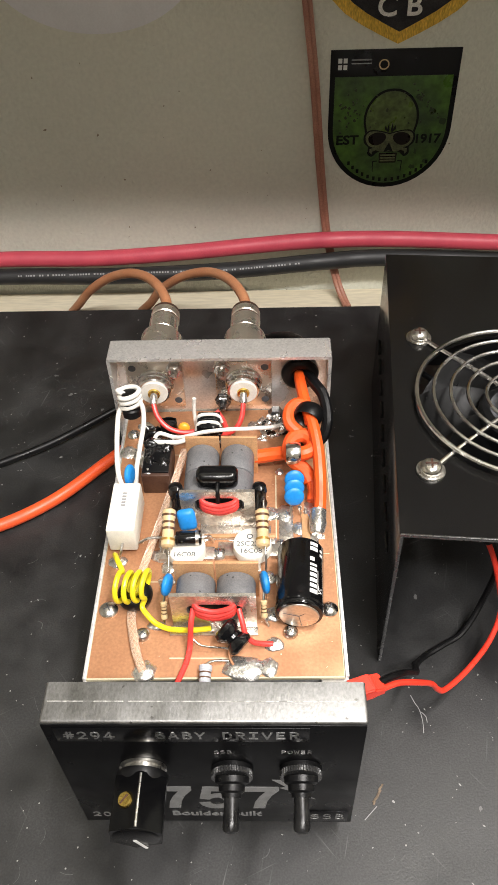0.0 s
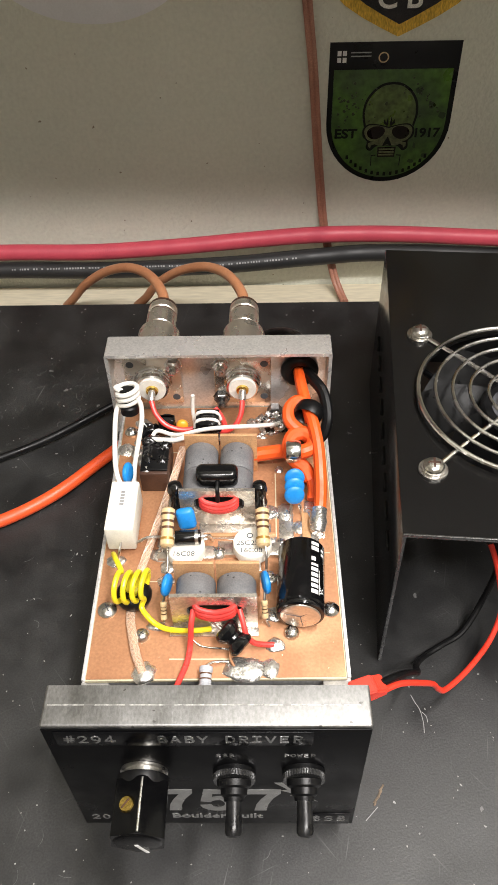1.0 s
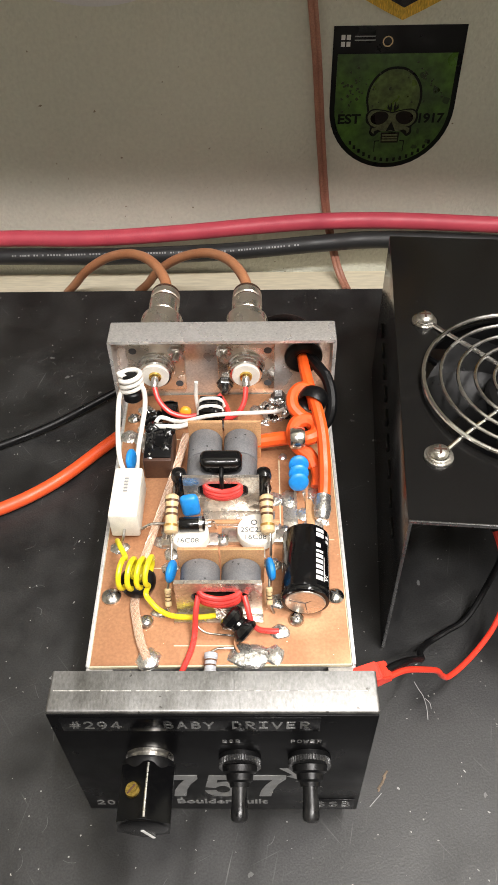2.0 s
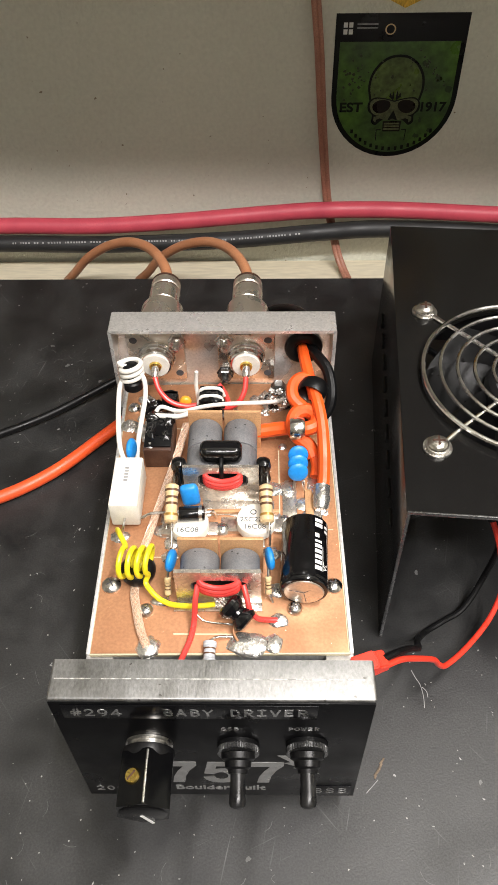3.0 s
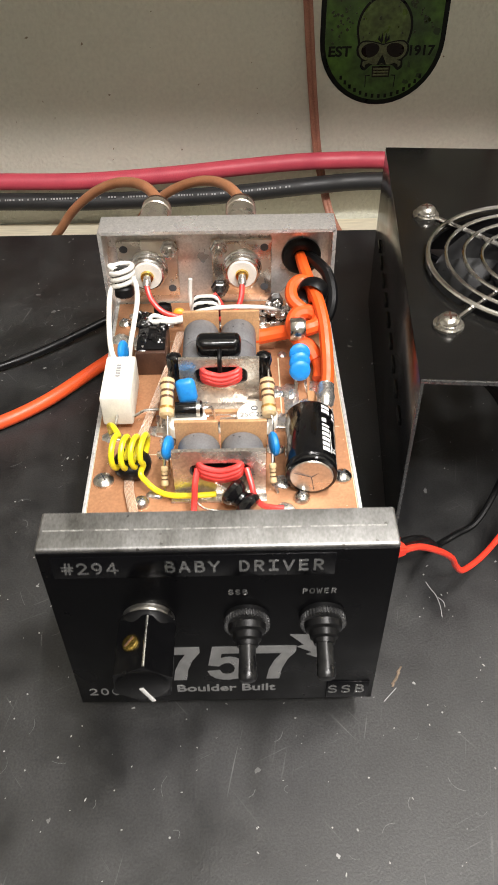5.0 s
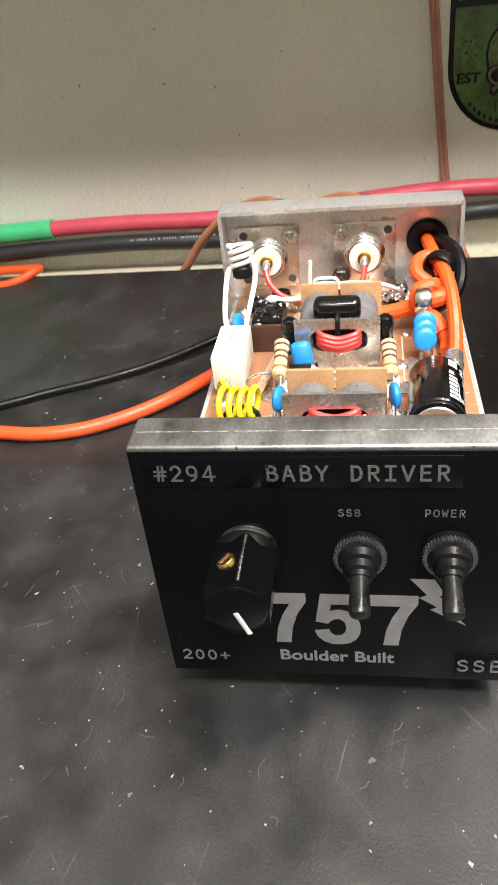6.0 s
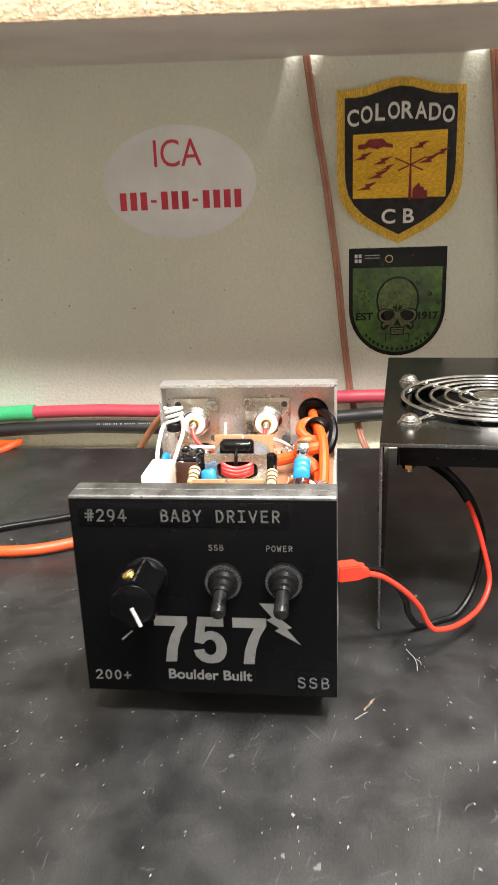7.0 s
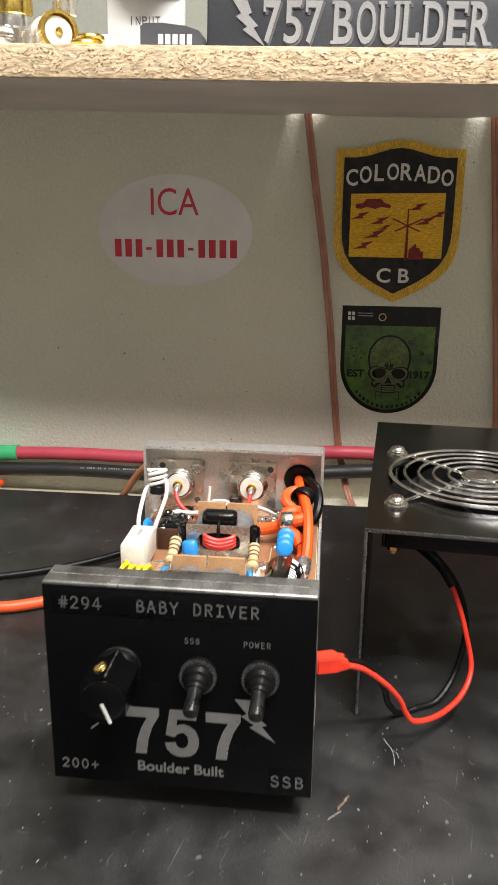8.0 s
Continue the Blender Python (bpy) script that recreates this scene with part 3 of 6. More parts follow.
# ---- shelf with notches for the cords ----
SHELF_TILT = pose(0, 0, 0.292, 0, 1.2, 0) @ pose(0, 0, -0.292)
NOTCHES = ((26.5, 15, 10), (154, 16, 10))
shelf = thing("shelf", (0, 270, 283), "thick chipboard shelf with a rough raw front edge", "shelf")
outline = [(-900, 190), (900, 190), (900, 362)]
for nx, nw, nd in reversed(NOTCHES):
    outline += [(nx + nw * math.cos(a * math.pi / 10), 362 - nd * math.sin(a * math.pi / 10)) for a in range(0, 11)]
outline.append((-900, 362))
bm = mesh()
lo, hi = [bm.verts.new(V(x, y, 283 + (4 if y > 200 else 0))) for x, y in outline], [bm.verts.new(V(x, y, 299.6)) for x, y in outline]
bm.faces.new(list(reversed(lo)))
bm.faces.new(hi)
for i in range(len(outline)):
    j = (i + 1) % len(outline)
    bm.faces.new((lo[i], lo[j], hi[j], hi[i]))
bm.transform(SHELF_TILT)
board = part("board", bm, SHELF_PAINT, shelf, "grey painted underside", smooth=0)
bm = mesh()
add_box(bm, -900, 900, 187.6, 189.9, 283.4, 299.3, 0.5)
bm.transform(SHELF_TILT)
edge = part("raw_edge", bm, CHIPBOARD, shelf, "pale raw chipboard edge")
rng = random.Random(5)
for nm, mt, cnt in (("dark_flaking", CHIP_DARK, 520), ("pale_flaking", CHIP_PALE, 1300)):
    bm = mesh()
    for i in range(cnt):
        x, z = rng.uniform(-260, 260), rng.uniform(284.2, 297.4)
        big = cnt > 1000
        w, h, tilt = rng.uniform(1.2, 3.6) if big else rng.uniform(0.5, 2.0), rng.uniform(0.6, 1.6) if big else rng.uniform(0.2, 0.6), rng.uniform(-0.9, 0.9)
        y = 187.6 - rng.uniform(0.02, 0.5)
        pts = []
        for k in range(7):
            a = 2 * math.pi * k / 7
            r = rng.uniform(0.6, 1.1)
            u, v = w * r * math.cos(a) * 0.5, h * r * math.sin(a) * 0.5
            pts.append((x + u * math.cos(tilt) - v * math.sin(tilt), z + u * math.sin(tilt) + v * math.cos(tilt)))
        top = [bm.verts.new(V(px, y, pz)) for px, pz in pts]
        low = [bm.verts.new(V(px, 188.2, pz)) for px, pz in pts]
        bm.faces.new(top)
        for k in range(7):
            bm.faces.new((top[k], low[k], low[(k + 1) % 7], top[(k + 1) % 7]))
    bm.transform(SHELF_TILT)
    tagged(part(nm, bm, mt, edge, smooth=0), kind="stuff")

# added panel: its darker grey-green stands in for dimmer light on the same wall
solid("wall_dimming_panel", add_box(mesh(), -880, 880, 360.5, 363.6, 322, 1100, 0.4), DIMMED_WALL, "added grey-green panel that darkens the wall above the shelf", "wall", kind="structure")

# ---- on the shelf ----


def on_shelf(bm):
    bm.transform(SHELF_TILT @ pose(0, 0, -0.0024))
    return bm


def slab_word(word, x0, x1, z0, z1, y, thick, grow=0.0):
    """Upright slab-serif word: each letter fills its own cell, with serif bars on its stems."""
    bm = mesh()
    wide = {"I": 0.5, "L": 0.85}
    total = sum(wide.get(c, 1.0) for c in word)
    unit = (x1 - x0) / (total + 0.22 * (len(word) - 1))
    h = z1 - z0
    x = x0
    for c in word:
        w = unit * wide.get(c, 1.0)
        one = letters(c, x - grow, x + w + grow, z0 - grow, z1 + grow, y, thick, 0.012)
        tmp = bpy.data.meshes.new("t")
        one.to_mesh(tmp)
        one.free()
        bm.from_mesh(tmp)
        bpy.data.meshes.remove(tmp)
        st, k = 0.22 * unit, 0.075 * h
        bars_at = []
        if c in "BDERL":
            bars_at += [(x - 0.12 * unit, x + st * 1.5, z0, z0 + k), (x - 0.12 * unit, x + st * 1.5, z1 - k, z1)]
        if c == "R":
            bars_at += [(x + w - st * 1.3, x + w + 0.1 * unit, z0, z0 + k)]
        if c in "EL":
            bars_at += [(x + w - 0.16 * unit, x + w, z0, z0 + 0.28 * h)]
        if c == "E":
            bars_at += [(x + w - 0.16 * unit, x + w, z1 - 0.26 * h, z1)]
        if c == "U":
            bars_at += [(x - 0.12 * unit, x + st * 1.4, z1 - k, z1), (x + w - st * 1.4, x + w + 0.12 * unit, z1 - k, z1)]
        if c in "7T":
            bars_at += [(x, x + 0.15 * unit, z1 - 0.27 * h, z1)]
        if c == "T":
            bars_at += [(x + w - 0.15 * unit, x + w, z1 - 0.27 * h, z1)]
        if c == "5":
            bars_at += [(x + w - 0.16 * unit, x + w, z1 - 0.1 * h, z1 + 0.08 * h)]
        for p, q, r, t in bars_at:
            add_box(bm, p - grow, q + grow, y - thick * 1.06, y - 0.02, r - grow, t + grow)
        x += w + 0.22 * unit
    return bm


sign = thing("shop_sign", (60, 222, 302), "charcoal sign board with raised grey lettering on the shelf", "sign")
part("board", on_shelf(add_box(mesh(), -24, 330, 214, 226, 302, 331.4, 1.2, 3)), SIGN_FACE, sign)
part("rim", on_shelf(add_box(mesh(), -23, 330, 226, 229, 302, 333.6, 0.5)), WHITE_BOX, sign, "white back rim")
part("bolt_mark", on_shelf(prism(mesh(), [(-11.5 + u * 19, 306 + w * 24) for u, w in BOLT], 213.2, 213.9)), SIGN_LETTER, sign, "grey lightning bolt")
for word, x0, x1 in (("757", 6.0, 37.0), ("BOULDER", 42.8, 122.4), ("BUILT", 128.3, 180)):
    # darker copy of each word, shifted down and right, draws a drop shade
    part("letter_shading", on_shelf(slab_word(word, x0 + 0.9, x1 + 0.9, 306.8, 327.2, 214.0, 0.4, 0.25)), LETTER_SHADE, sign, "dark letter shading drawn as an offset copy")
    part("lettering", on_shelf(slab_word(word, x0, x1, 307.8, 328.0, 213.5, 0.6)), SIGN_LETTER, sign, "grey raised slab lettering")

wb = thing("white_meter_box", (-61, 250, 302), "white metal box with a printed word under a round dial", "meter")
part("case", on_shelf(add_box(mesh(), -82.5, -40, 230, 238, 302, 333.8, 0.8)), WHITE_BOX, wb)
for i, ch in enumerate("INPUT"):
    part("lettering", on_shelf(letters(ch, -70 + 3.7 * i + (1.0 if ch == "I" else 0), -67.4 + 3.7 * i - (1.1 if ch == "I" else 0), 319.2, 323.6, 229.9, 0.15)), DARK_GREY, wb, "thin dark printed letter")
bez = part("bezel", on_shelf(add_box(mesh(), -80.5, -39, 226, 237, 333.9, 376, 3.0, 4)), DARK_GREY, wb, "grey square dial bezel")
part("dial_ring", on_shelf(lathe(mesh(), (-60, 226.2, 354.5), (-60, 217, 354.5), [(0, 19.6), (0.7, 19.6), (0.95, 18.6), (1, 16.4)], 48)), BLACK_PLASTIC, bez, "round black dial ring")
part("dial_face", on_shelf(lathe(mesh(), (-60, 217.4, 354.5), (-60, 216.6, 354.5), [(0, 16.4), (1, 16.2)], 48)), DIAL_YELLOW, bez, "pale yellow dial face")

pod = thing("grey_pod", (-37, 210, 302), "small dark grey rounded plastic case", "case")
part("case", on_shelf(prism(mesh(), [(-57, 302), (-57, 313.2), (-54.5, 314.6), (-45, 314.8), (-33, 313.4), (-26, 311.2), (-24.5, 308), (-24.3, 302)], 202, 222)), DARK_GREY, pod)
part("logo", on_shelf(bars(-47.5, -28.5, 304.6, 309.4, 201.95, 5, 0.15, 0.3)), WHITE_PRINT, pod, "white mark")


def coax_socket(at, direction, r, mt_body):
    """A round coaxial socket on its side, with a gilded rim and pin."""
    x, y, z = at
    dx, dy, dz = direction
    s = thing("coax_socket", (x, y, 302), "metal coaxial socket with a gold rim lying on the shelf", "connector", "connectors on the shelf")
    end = (x + dx, y + dy, z + dz)
    mid = (x + dx * 0.8, y + dy * 0.8, z + dz * 0.8)
    part("barrel", on_shelf(lathe(mesh(), at, mid, [(0, r * 0.7), (0.2, r * 0.72), (0.22, r), (0.5, r), (0.52, r * 0.85), (1, r * 0.85)], 30)), mt_body, s)
    bm = mesh()
    m, ln = axis_matrix(V(*mid), V(*end))
    for ra, rb in ((r * 0.98, r * 0.8),):
        lathe(bm, mid, end, [(0, ra), (1, ra), (1.0, rb), (0.3, rb * 0.95)], 30)
    part("rim", on_shelf(bm), GOLD, s, "gilded rim")
    part("insulator", on_shelf(lathe(mesh(), mid, (x + dx * 0.93, y + dy * 0.93, z + dz * 0.93), [(0, r * 0.7), (1, r * 0.7)], 24)), WHITE_PTFE, s)
    part("pin", on_shelf(lathe(mesh(), mid, (x + dx * 1.02, y + dy * 1.02, z + dz * 1.02), [(0, r * 0.2), (0.8, r * 0.2), (1, r * 0.1)], 14)), GOLD, s, "gold centre pin")
    return s


coax_socket((-125, 246, 313.6), (17, -21, 1.5), 11.2, NICKEL)
s = thing("coax_adaptor", (-145, 250, 302), "squat nickel coaxial adaptor with a brass collar on the shelf", "connector", "connectors on the shelf")
part("base", on_shelf(lathe(mesh(), (-145, 252, 302), (-145, 252, 327), [(0, 11.5), (0.1, 12.4), (0.35, 12.4), (0.4, 11.2), (0.7, 11.2), (0.75, 12.6), (1, 12.2)], 36)), CHROME, s, "bright turned base")
part("collar", on_shelf(lathe(mesh(), (-145, 252, 327), (-145, 252, 345), [(0, 10.6), (0.06, 11.4), (0.94, 11.4), (1, 10.8)], 36)), GOLD, s, "brass collar")
part("insulator", on_shelf(lathe(mesh(), (-145, 252, 345), (-145, 252, 352), [(0, 10.6), (1, 10.2)], 32)), WHITE_PTFE, s, "white insulator")
part("side_port", on_shelf(lathe(mesh(), (-145, 243, 314), (-152, 234, 314), [(0, 6.5), (0.8, 6.5), (1, 5.6)], 28)), CHROME, s, "bright side port")
part("port_hole", on_shelf(lathe(mesh(), (-152, 234, 314), (-152.2, 233.8, 314), [(0, 2.6), (1, 2.6)], 20)), DARK_GREY, s)
s = thing("adaptor_barrel", (-122, 276, 302), "tall dull nickel adaptor barrel on the shelf", "connector", "connectors on the shelf")
part("barrel", on_shelf(lathe(mesh(), (-122, 276, 302), (-122, 276, 346), [(0, 7), (0.5, 7), (0.52, 6), (0.7, 6), (0.72, 7.4), (1, 7.4)], 30)), NICKEL, s)
bm = mesh()
ring(bm, (-86, 203, 304.0), 7, 1.9)
ring(bm, (-84, 204, 307.4), 6, 1.6)
solid("brass_ring", on_shelf(bm), GOLD, "two small loose brass rings stacked on the shelf", "rings")
bm = mesh()
lathe(bm, (-79, 218, 302.1), (-79, 218, 311.0), [(0, 6.5), (0.8, 6.5), (1, 5.5)], 28)
solid("plastic_bush", on_shelf(bm), WHITE_PTFE, "small white plastic bush on the shelf", "bush")
for x in (4, 36, 75.5, 113, 150):
    s = thing("boxed_connector", (x, 248, 302), "brass coaxial connector standing behind the sign", "connector", "connectors behind the sign")
    part("body", on_shelf(lathe(mesh(), (x, 248, 302), (x, 248, 336), [(0, 8), (0.75, 8), (0.8, 10), (1, 10)], 28)), GOLD, s)
    part("flange", on_shelf(add_box(mesh(), x - 9, x + 9, 240, 256, 336.1, 339, 0.5)), GOLD, s, "square brass flange")
    part("neck", on_shelf(knurled(mesh(), (x, 248, 339), (x, 248, 352), 7.5, 0.5, 28)), GOLD, s, smooth=0)
for x, mt, tone in ((55.5, LAVENDER, "lavender"), (95, BRIGHT_BLUE, "bright blue"), (132, LAVENDER, "lavender")):
    bm = mesh()
    lathe(bm, (x, 246, 302), (x, 246, 342), [(0, 7.4), (0.94, 7.4), (1, 6.6)], 6)
    solid("plastic_standoff", on_shelf(bm), mt, tone + " six-sided plastic standoff behind the sign", "standoff", "standoffs behind the sign", smooth=0)

# ---- stickers and patch on the wall (wall face at y = 364) ----
WY = 364.0


def ellipse(cx, cz, rx, rz, n=64):
    return [(cx + rx * math.cos(2 * math.pi * i / n), cz + rz * math.sin(2 * math.pi * i / n)) for i in range(n)]


oval = thing("oval_decal", (-70, WY, 172), "pale oval vinyl decal with dark red lettering on the wall", "decal")
part("vinyl", prism(mesh(), ellipse(-73, 205.5, 59, 41), WY - 0.4, WY), DECAL_WHITE, oval)
part("lettering", letters("ICA", -91, -54.5, 217, 236.6, WY - 0.42, 0.15), DECAL_RED, oval, "dark red letters")
for k in range(12):
    low, high = (191.5, 193.5) if k in (3, 7) else (186.2, 199.4)
    wide = 4.4 if k in (3, 7) else 5.2
    part("number_bar", add_box(mesh(), -119.8 + 8.1 * k, -119.8 + wide + 8.1 * k, WY - 0.57, WY - 0.42, low, high, 0.06), DECAL_RED, oval, "dark red bar")

# embroidered shield


def shield(cx, top, w, h, inset=0.0):
    """Shield with a bowed top and a pointed foot."""
    hw = w / 2 - inset
    t = top - inset
    foot = h - inset * 1.15
    pts = [(cx - hw, t - 6.5)]
    pts += [(cx + hw * u, t - 6.5 + 6.5 * (0.5 + 0.5 * math.cos(math.pi * min(1, abs(u) / 0.8))) - 0.8 * (1 - abs(u)) * abs(u)) for u in (-0.8, -0.6, -0.4, -0.2, 0, 0.2, 0.4, 0.6, 0.8)]
    side = [(1, 0.55), (0.985, 0.65), (0.93, 0.73), (0.82, 0.80), (0.66, 0.86), (0.46, 0.91), (0.24, 0.955)]
    pts += [(cx + hw, t - 6.5)] + [(cx + hw * u, top - foot * v) for u, v in side] + [(cx, top - foot)] + [(cx - hw * u, top - foot * v) for u, v in reversed(side)]
    return pts


patch = thing("embroidered_patch", (93, WY, 162), "black and gold embroidered shield patch with white letters on the wall", "patch")
part("border", prism(mesh(), shield(92.3, 270.5, 91, 114.5), WY - 2.4, WY), THREAD_YELLOW, patch, "raised yellow stitched border")
part("field", prism(mesh(), shield(92.3, 270.5, 91, 114.5, 5.6), WY - 2.9, WY - 2.0), THREAD_BLACK, patch, "black stitched field")
part("picture_field", prism(mesh(), [(58.3, 233.5), (125.8, 234.5), (125.8, 188.5), (58.3, 189)], WY - 3.3, WY - 2.8), THREAD_GOLD, patch, "gold stitched picture field")
bm = mesh()
word = "COLORADO"
for i, ch in enumerate(word):
    u = (i - 3.5) / 3.5
    add = letters(ch, 92.2 + u * 33.8 - (4.2 if ch != "L" else 3.4), 92.2 + u * 33.8 + (4.2 if ch != "L" else 3.4), 239.0 + 4 * (1 - u * u), 250.5 + 4 * (1 - u * u), WY - 3.0, 0.5, 0.018)
    tmp = bpy.data.meshes.new("t")
    add.to_mesh(tmp)
    add.free()
    bm.from_mesh(tmp)
    bpy.data.meshes.remove(tmp)
part("lettering", bm, THREAD_WHITE, patch, "white stitched letters")
part("lettering", letters("C B", 79.6, 103.4, 170.4, 181, WY - 3.0, 0.5, 0.018), THREAD_WHITE, patch, "white stitched letters")
MA = WY - 3.4
bm = mesh()
prism(bm, [(98.8, 187), (101.2, 187), (100.7, 212), (99.5, 212)], MA - 0.3, MA + 0.2)
for dx, dz in ((-11, 5), (11, 5), (-9, -4), (9, -4), (0, 12)):
    L = math.hypot(dx, dz)
    ox, oz = -dz / L * 0.5, dx / L * 0.5
    prism(bm, [(100 + ox, 211.5 + oz), (100 + dx + ox, 211.5 + dz + oz), (100 + dx - ox, 211.5 + dz - oz), (100 - ox, 211.5 - oz)], MA - 0.3 - abs(dx) * 0.004, MA + 0.2)
part("mast_stitching", bm, THREAD_MAROON, patch, "maroon mast with arms")
bm = mesh()
for cx, cz, s in ((65, 218, 1.1), (79, 214.5, 1.15), (76, 205, 1.25), (68, 197, 1.2), (106, 224.5, 1.1), (112, 214.5, 1.2), (121.5, 219.5, 1.0), (83, 210, 0.8)):
    prism(bm, [(cx - 6 * s, cz - 2 * s), (cx, cz + 0.4 * s), (cx - 1 * s, cz + 1.5 * s), (cx + 7 * s, cz + 3 * s), (cx + 2 * s, cz - 0.3 * s), (cx + 3 * s, cz - 1.4 * s)], MA - 0.3, MA + 0.2)
part("bolt_stitching", bm, THREAD_MAROON, patch, "maroon bolts")
part("car_stitching", prism(mesh(), [(62, 223.5), (62, 226.5), (67, 227.0), (70, 230.0), (80, 230.0), (83, 227.0), (87, 226.0), (87, 223.5), (80, 224.5), (76, 223.0), (70, 224.5), (66, 223.0)], MA - 0.3, MA + 0.2), THREAD_MAROON, patch, "maroon car outline")
part("house_stitching", prism(mesh(), [(101.8, 187.6), (112.4, 187.6), (112.4, 193.5), (110.5, 193.5), (109.4, 196), (107.6, 196), (106.4, 199.2), (104.6, 197), (102.2, 195), (101.8, 192)], MA - 0.3, MA + 0.2), THREAD_MAROON, patch, "maroon house outline")

# round-bottomed green sticker


def badge(cx, top, w, h, inset=0.0):
    hw = w / 2 - inset
    pts = [(cx - hw, top - inset), (cx + hw, top - inset)]
    zc = top - h + hw * 1.02 + inset
    n = 22
    pts += [(cx + hw * math.cos(-math.pi * i / n), zc + hw * 1.02 * math.sin(-math.pi * i / n)) for i in range(n + 1)]
    return pts


badge_ob = thing("skull_sticker", (94, WY, 69), "black and green round-bottomed sticker with a skull drawing", "sticker")
part("vinyl", prism(mesh(), badge(92.4, 152.8, 73.5, 83), WY - 0.4, WY), STICKER_BLACK, badge_ob)
pts = badge(92.4, 142.2, 73.5, 72.4, 3.0)
part("green_field", prism(mesh(), [(x, min(z, 138.0)) for x, z in pts], WY - 0.7, WY - 0.3), STICKER_GREEN, badge_ob, "mottled green printed field")
SK = WY - 0.72
cx = 93


def loop(half, dz=0.0):
    """Closed soft outline from its right half, mirrored about the sticker's middle."""
    full = [(cx + x, 0, z + dz) for x, z in half] + [(cx - x, 0, z + dz) for x, z in reversed(half) if x > 0.01]
    return [(q.x, q.z) for q in smooth_line(full + full[:1], 4)[:-1]]


def shape(name, pts, depth, mt, label):
    part(name, prism(mesh(), pts, SK - depth, SK - depth + 0.15), mt, badge_ob, label, smooth=0)


DOME = [(0, 131.2), (5.5, 130.3), (11, 126.6), (15, 120.5), (16.3, 113.5), (15.4, 107.5), (14.2, 104)]
shape("skull_outline", loop(DOME + [(10, 101), (0, 100)]), 0.16, STICKER_BLACK, "black outline")
shape("skull_dome", loop([(x * 0.915, 109 + (z - 109) * 0.935) for x, z in DOME] + [(10, 102), (0, 101)]), 0.24, STICKER_DOME, "olive green dome")
shape("face_outline", loop([(0, 105), (6, 106.5), (12, 106.8), (15.4, 103.6), (15.0, 99), (12.4, 96.2), (12.6, 92.2), (9.8, 90.2), (6.0, 93.2), (0, 93.0)]), 0.32, STICKER_BLACK, "black outline of the face")
shape("skull_face", loop([(0, 104.2), (6, 105.8), (11.6, 106.0), (14.2, 103.4), (13.6, 99.4), (11.0, 96.6), (6.4, 95.4), (5.4, 93.6), (0, 93.6)]), 0.40, STICKER_BONE, "olive shaded face")
for side in (-1, 1):
    shape("eye_socket", [(cx + side * (7.4 + 5.3 * math.cos(k * math.pi / 12) * (1 + 0.12 * math.sin(k * math.pi / 12))), 101.5 + 4.0 * math.sin(k * math.pi / 12) - 0.5 * math.cos(k * math.pi / 12)) for k in range(24)], 0.48, STICKER_MAROON, "dark brown eye shape")
    shape("cheekbone", [(cx + side * x, z) for x, z in ((4.6, 94.6), (8.2, 96.0), (11.2, 95.2), (11.4, 93.2), (10.0, 91.8), (9.6, 93.6), (7.6, 94.4), (5.0, 93.4))], 0.48, STICKER_BONE, "olive cheekbone")
    shape("brow_line", [(cx + side * x, z) for x, z in ((1.0, 105.2), (3.4, 107.4), (3.0, 109.8), (1.8, 107.6), (1.0, 111.4), (0.4, 107.0))], 0.40, STICKER_BLACK, "black brow lines")
    shape("jaw_line", [(cx + side * x, z) for x, z in ((8.4, 80.4), (8.9, 80.4), (9.2, 87.4), (6.2, 87.6), (6.2, 87.0), (8.6, 86.8))], 0.16, STICKER_BLACK, "thin black jaw line")
shape("nose_gap", [(cx, 99.2), (cx + 2.0, 95.4), (cx + 2.9, 93.2), (cx, 94.2), (cx - 2.9, 93.2), (cx - 2.0, 95.4)], 0.48, STICKER_BLACK, "black nose shape")
shape("jaw", [(cx - 5.6, 92.6), (cx + 5.6, 92.6), (cx + 5.2, 86.2), (cx - 5.2, 86.2)], 0.40, STICKER_MAROON, "dark brown jaw")
for k in range(3):
    shape("tooth_row", [(cx - 4.6, 88.2 + k * 1.7), (cx + 4.6, 88.2 + k * 1.7), (cx + 4.6, 87.2 + k * 1.7), (cx - 4.6, 87.2 + k * 1.7)], 0.48, STICKER_BONE, "olive tooth row")
# dark splashes printed on the field: a patch on one side, a trail on the other
brng = random.Random(5)
bm = mesh()
for k in range(70):
    if k < 34:
        x, z = brng.gauss(67, 4.0), brng.gauss(119, 5.5)
    elif k < 54:
        u = brng.random()
        x, z = 103 + u * 17 + brng.gauss(0, 0.9), 134 - u * 19 + brng.gauss(0, 0.9)
    else:
        x, z = brng.uniform(70, 118), brng.uniform(108, 134)
    r = brng.uniform(0.3, 1.0)
    if 61.5 < x < 123 and z < 136:
        prism(bm, [(x + r * brng.uniform(0.5, 1.3) * math.cos(a * math.pi / 4), z + r * brng.uniform(0.5, 1.3) * math.sin(a * math.pi / 4)) for a in range(8)], SK - 0.36 - 0.002 * k, SK - 0.2)
part("ink_splashes", bm, STICKER_SPLASH, badge_ob, "dark printed splashes", smooth=0)
part("lettering", letters("EST", 61, 74.5, 98, 104, SK, 0.1, 0.035), STICKER_BLACK, badge_ob, "black printed letters")
part("lettering", letters("1917", 109, 124, 98, 104, SK, 0.1, 0.035), STICKER_BLACK, badge_ob, "black printed numerals")
bm = mesh()
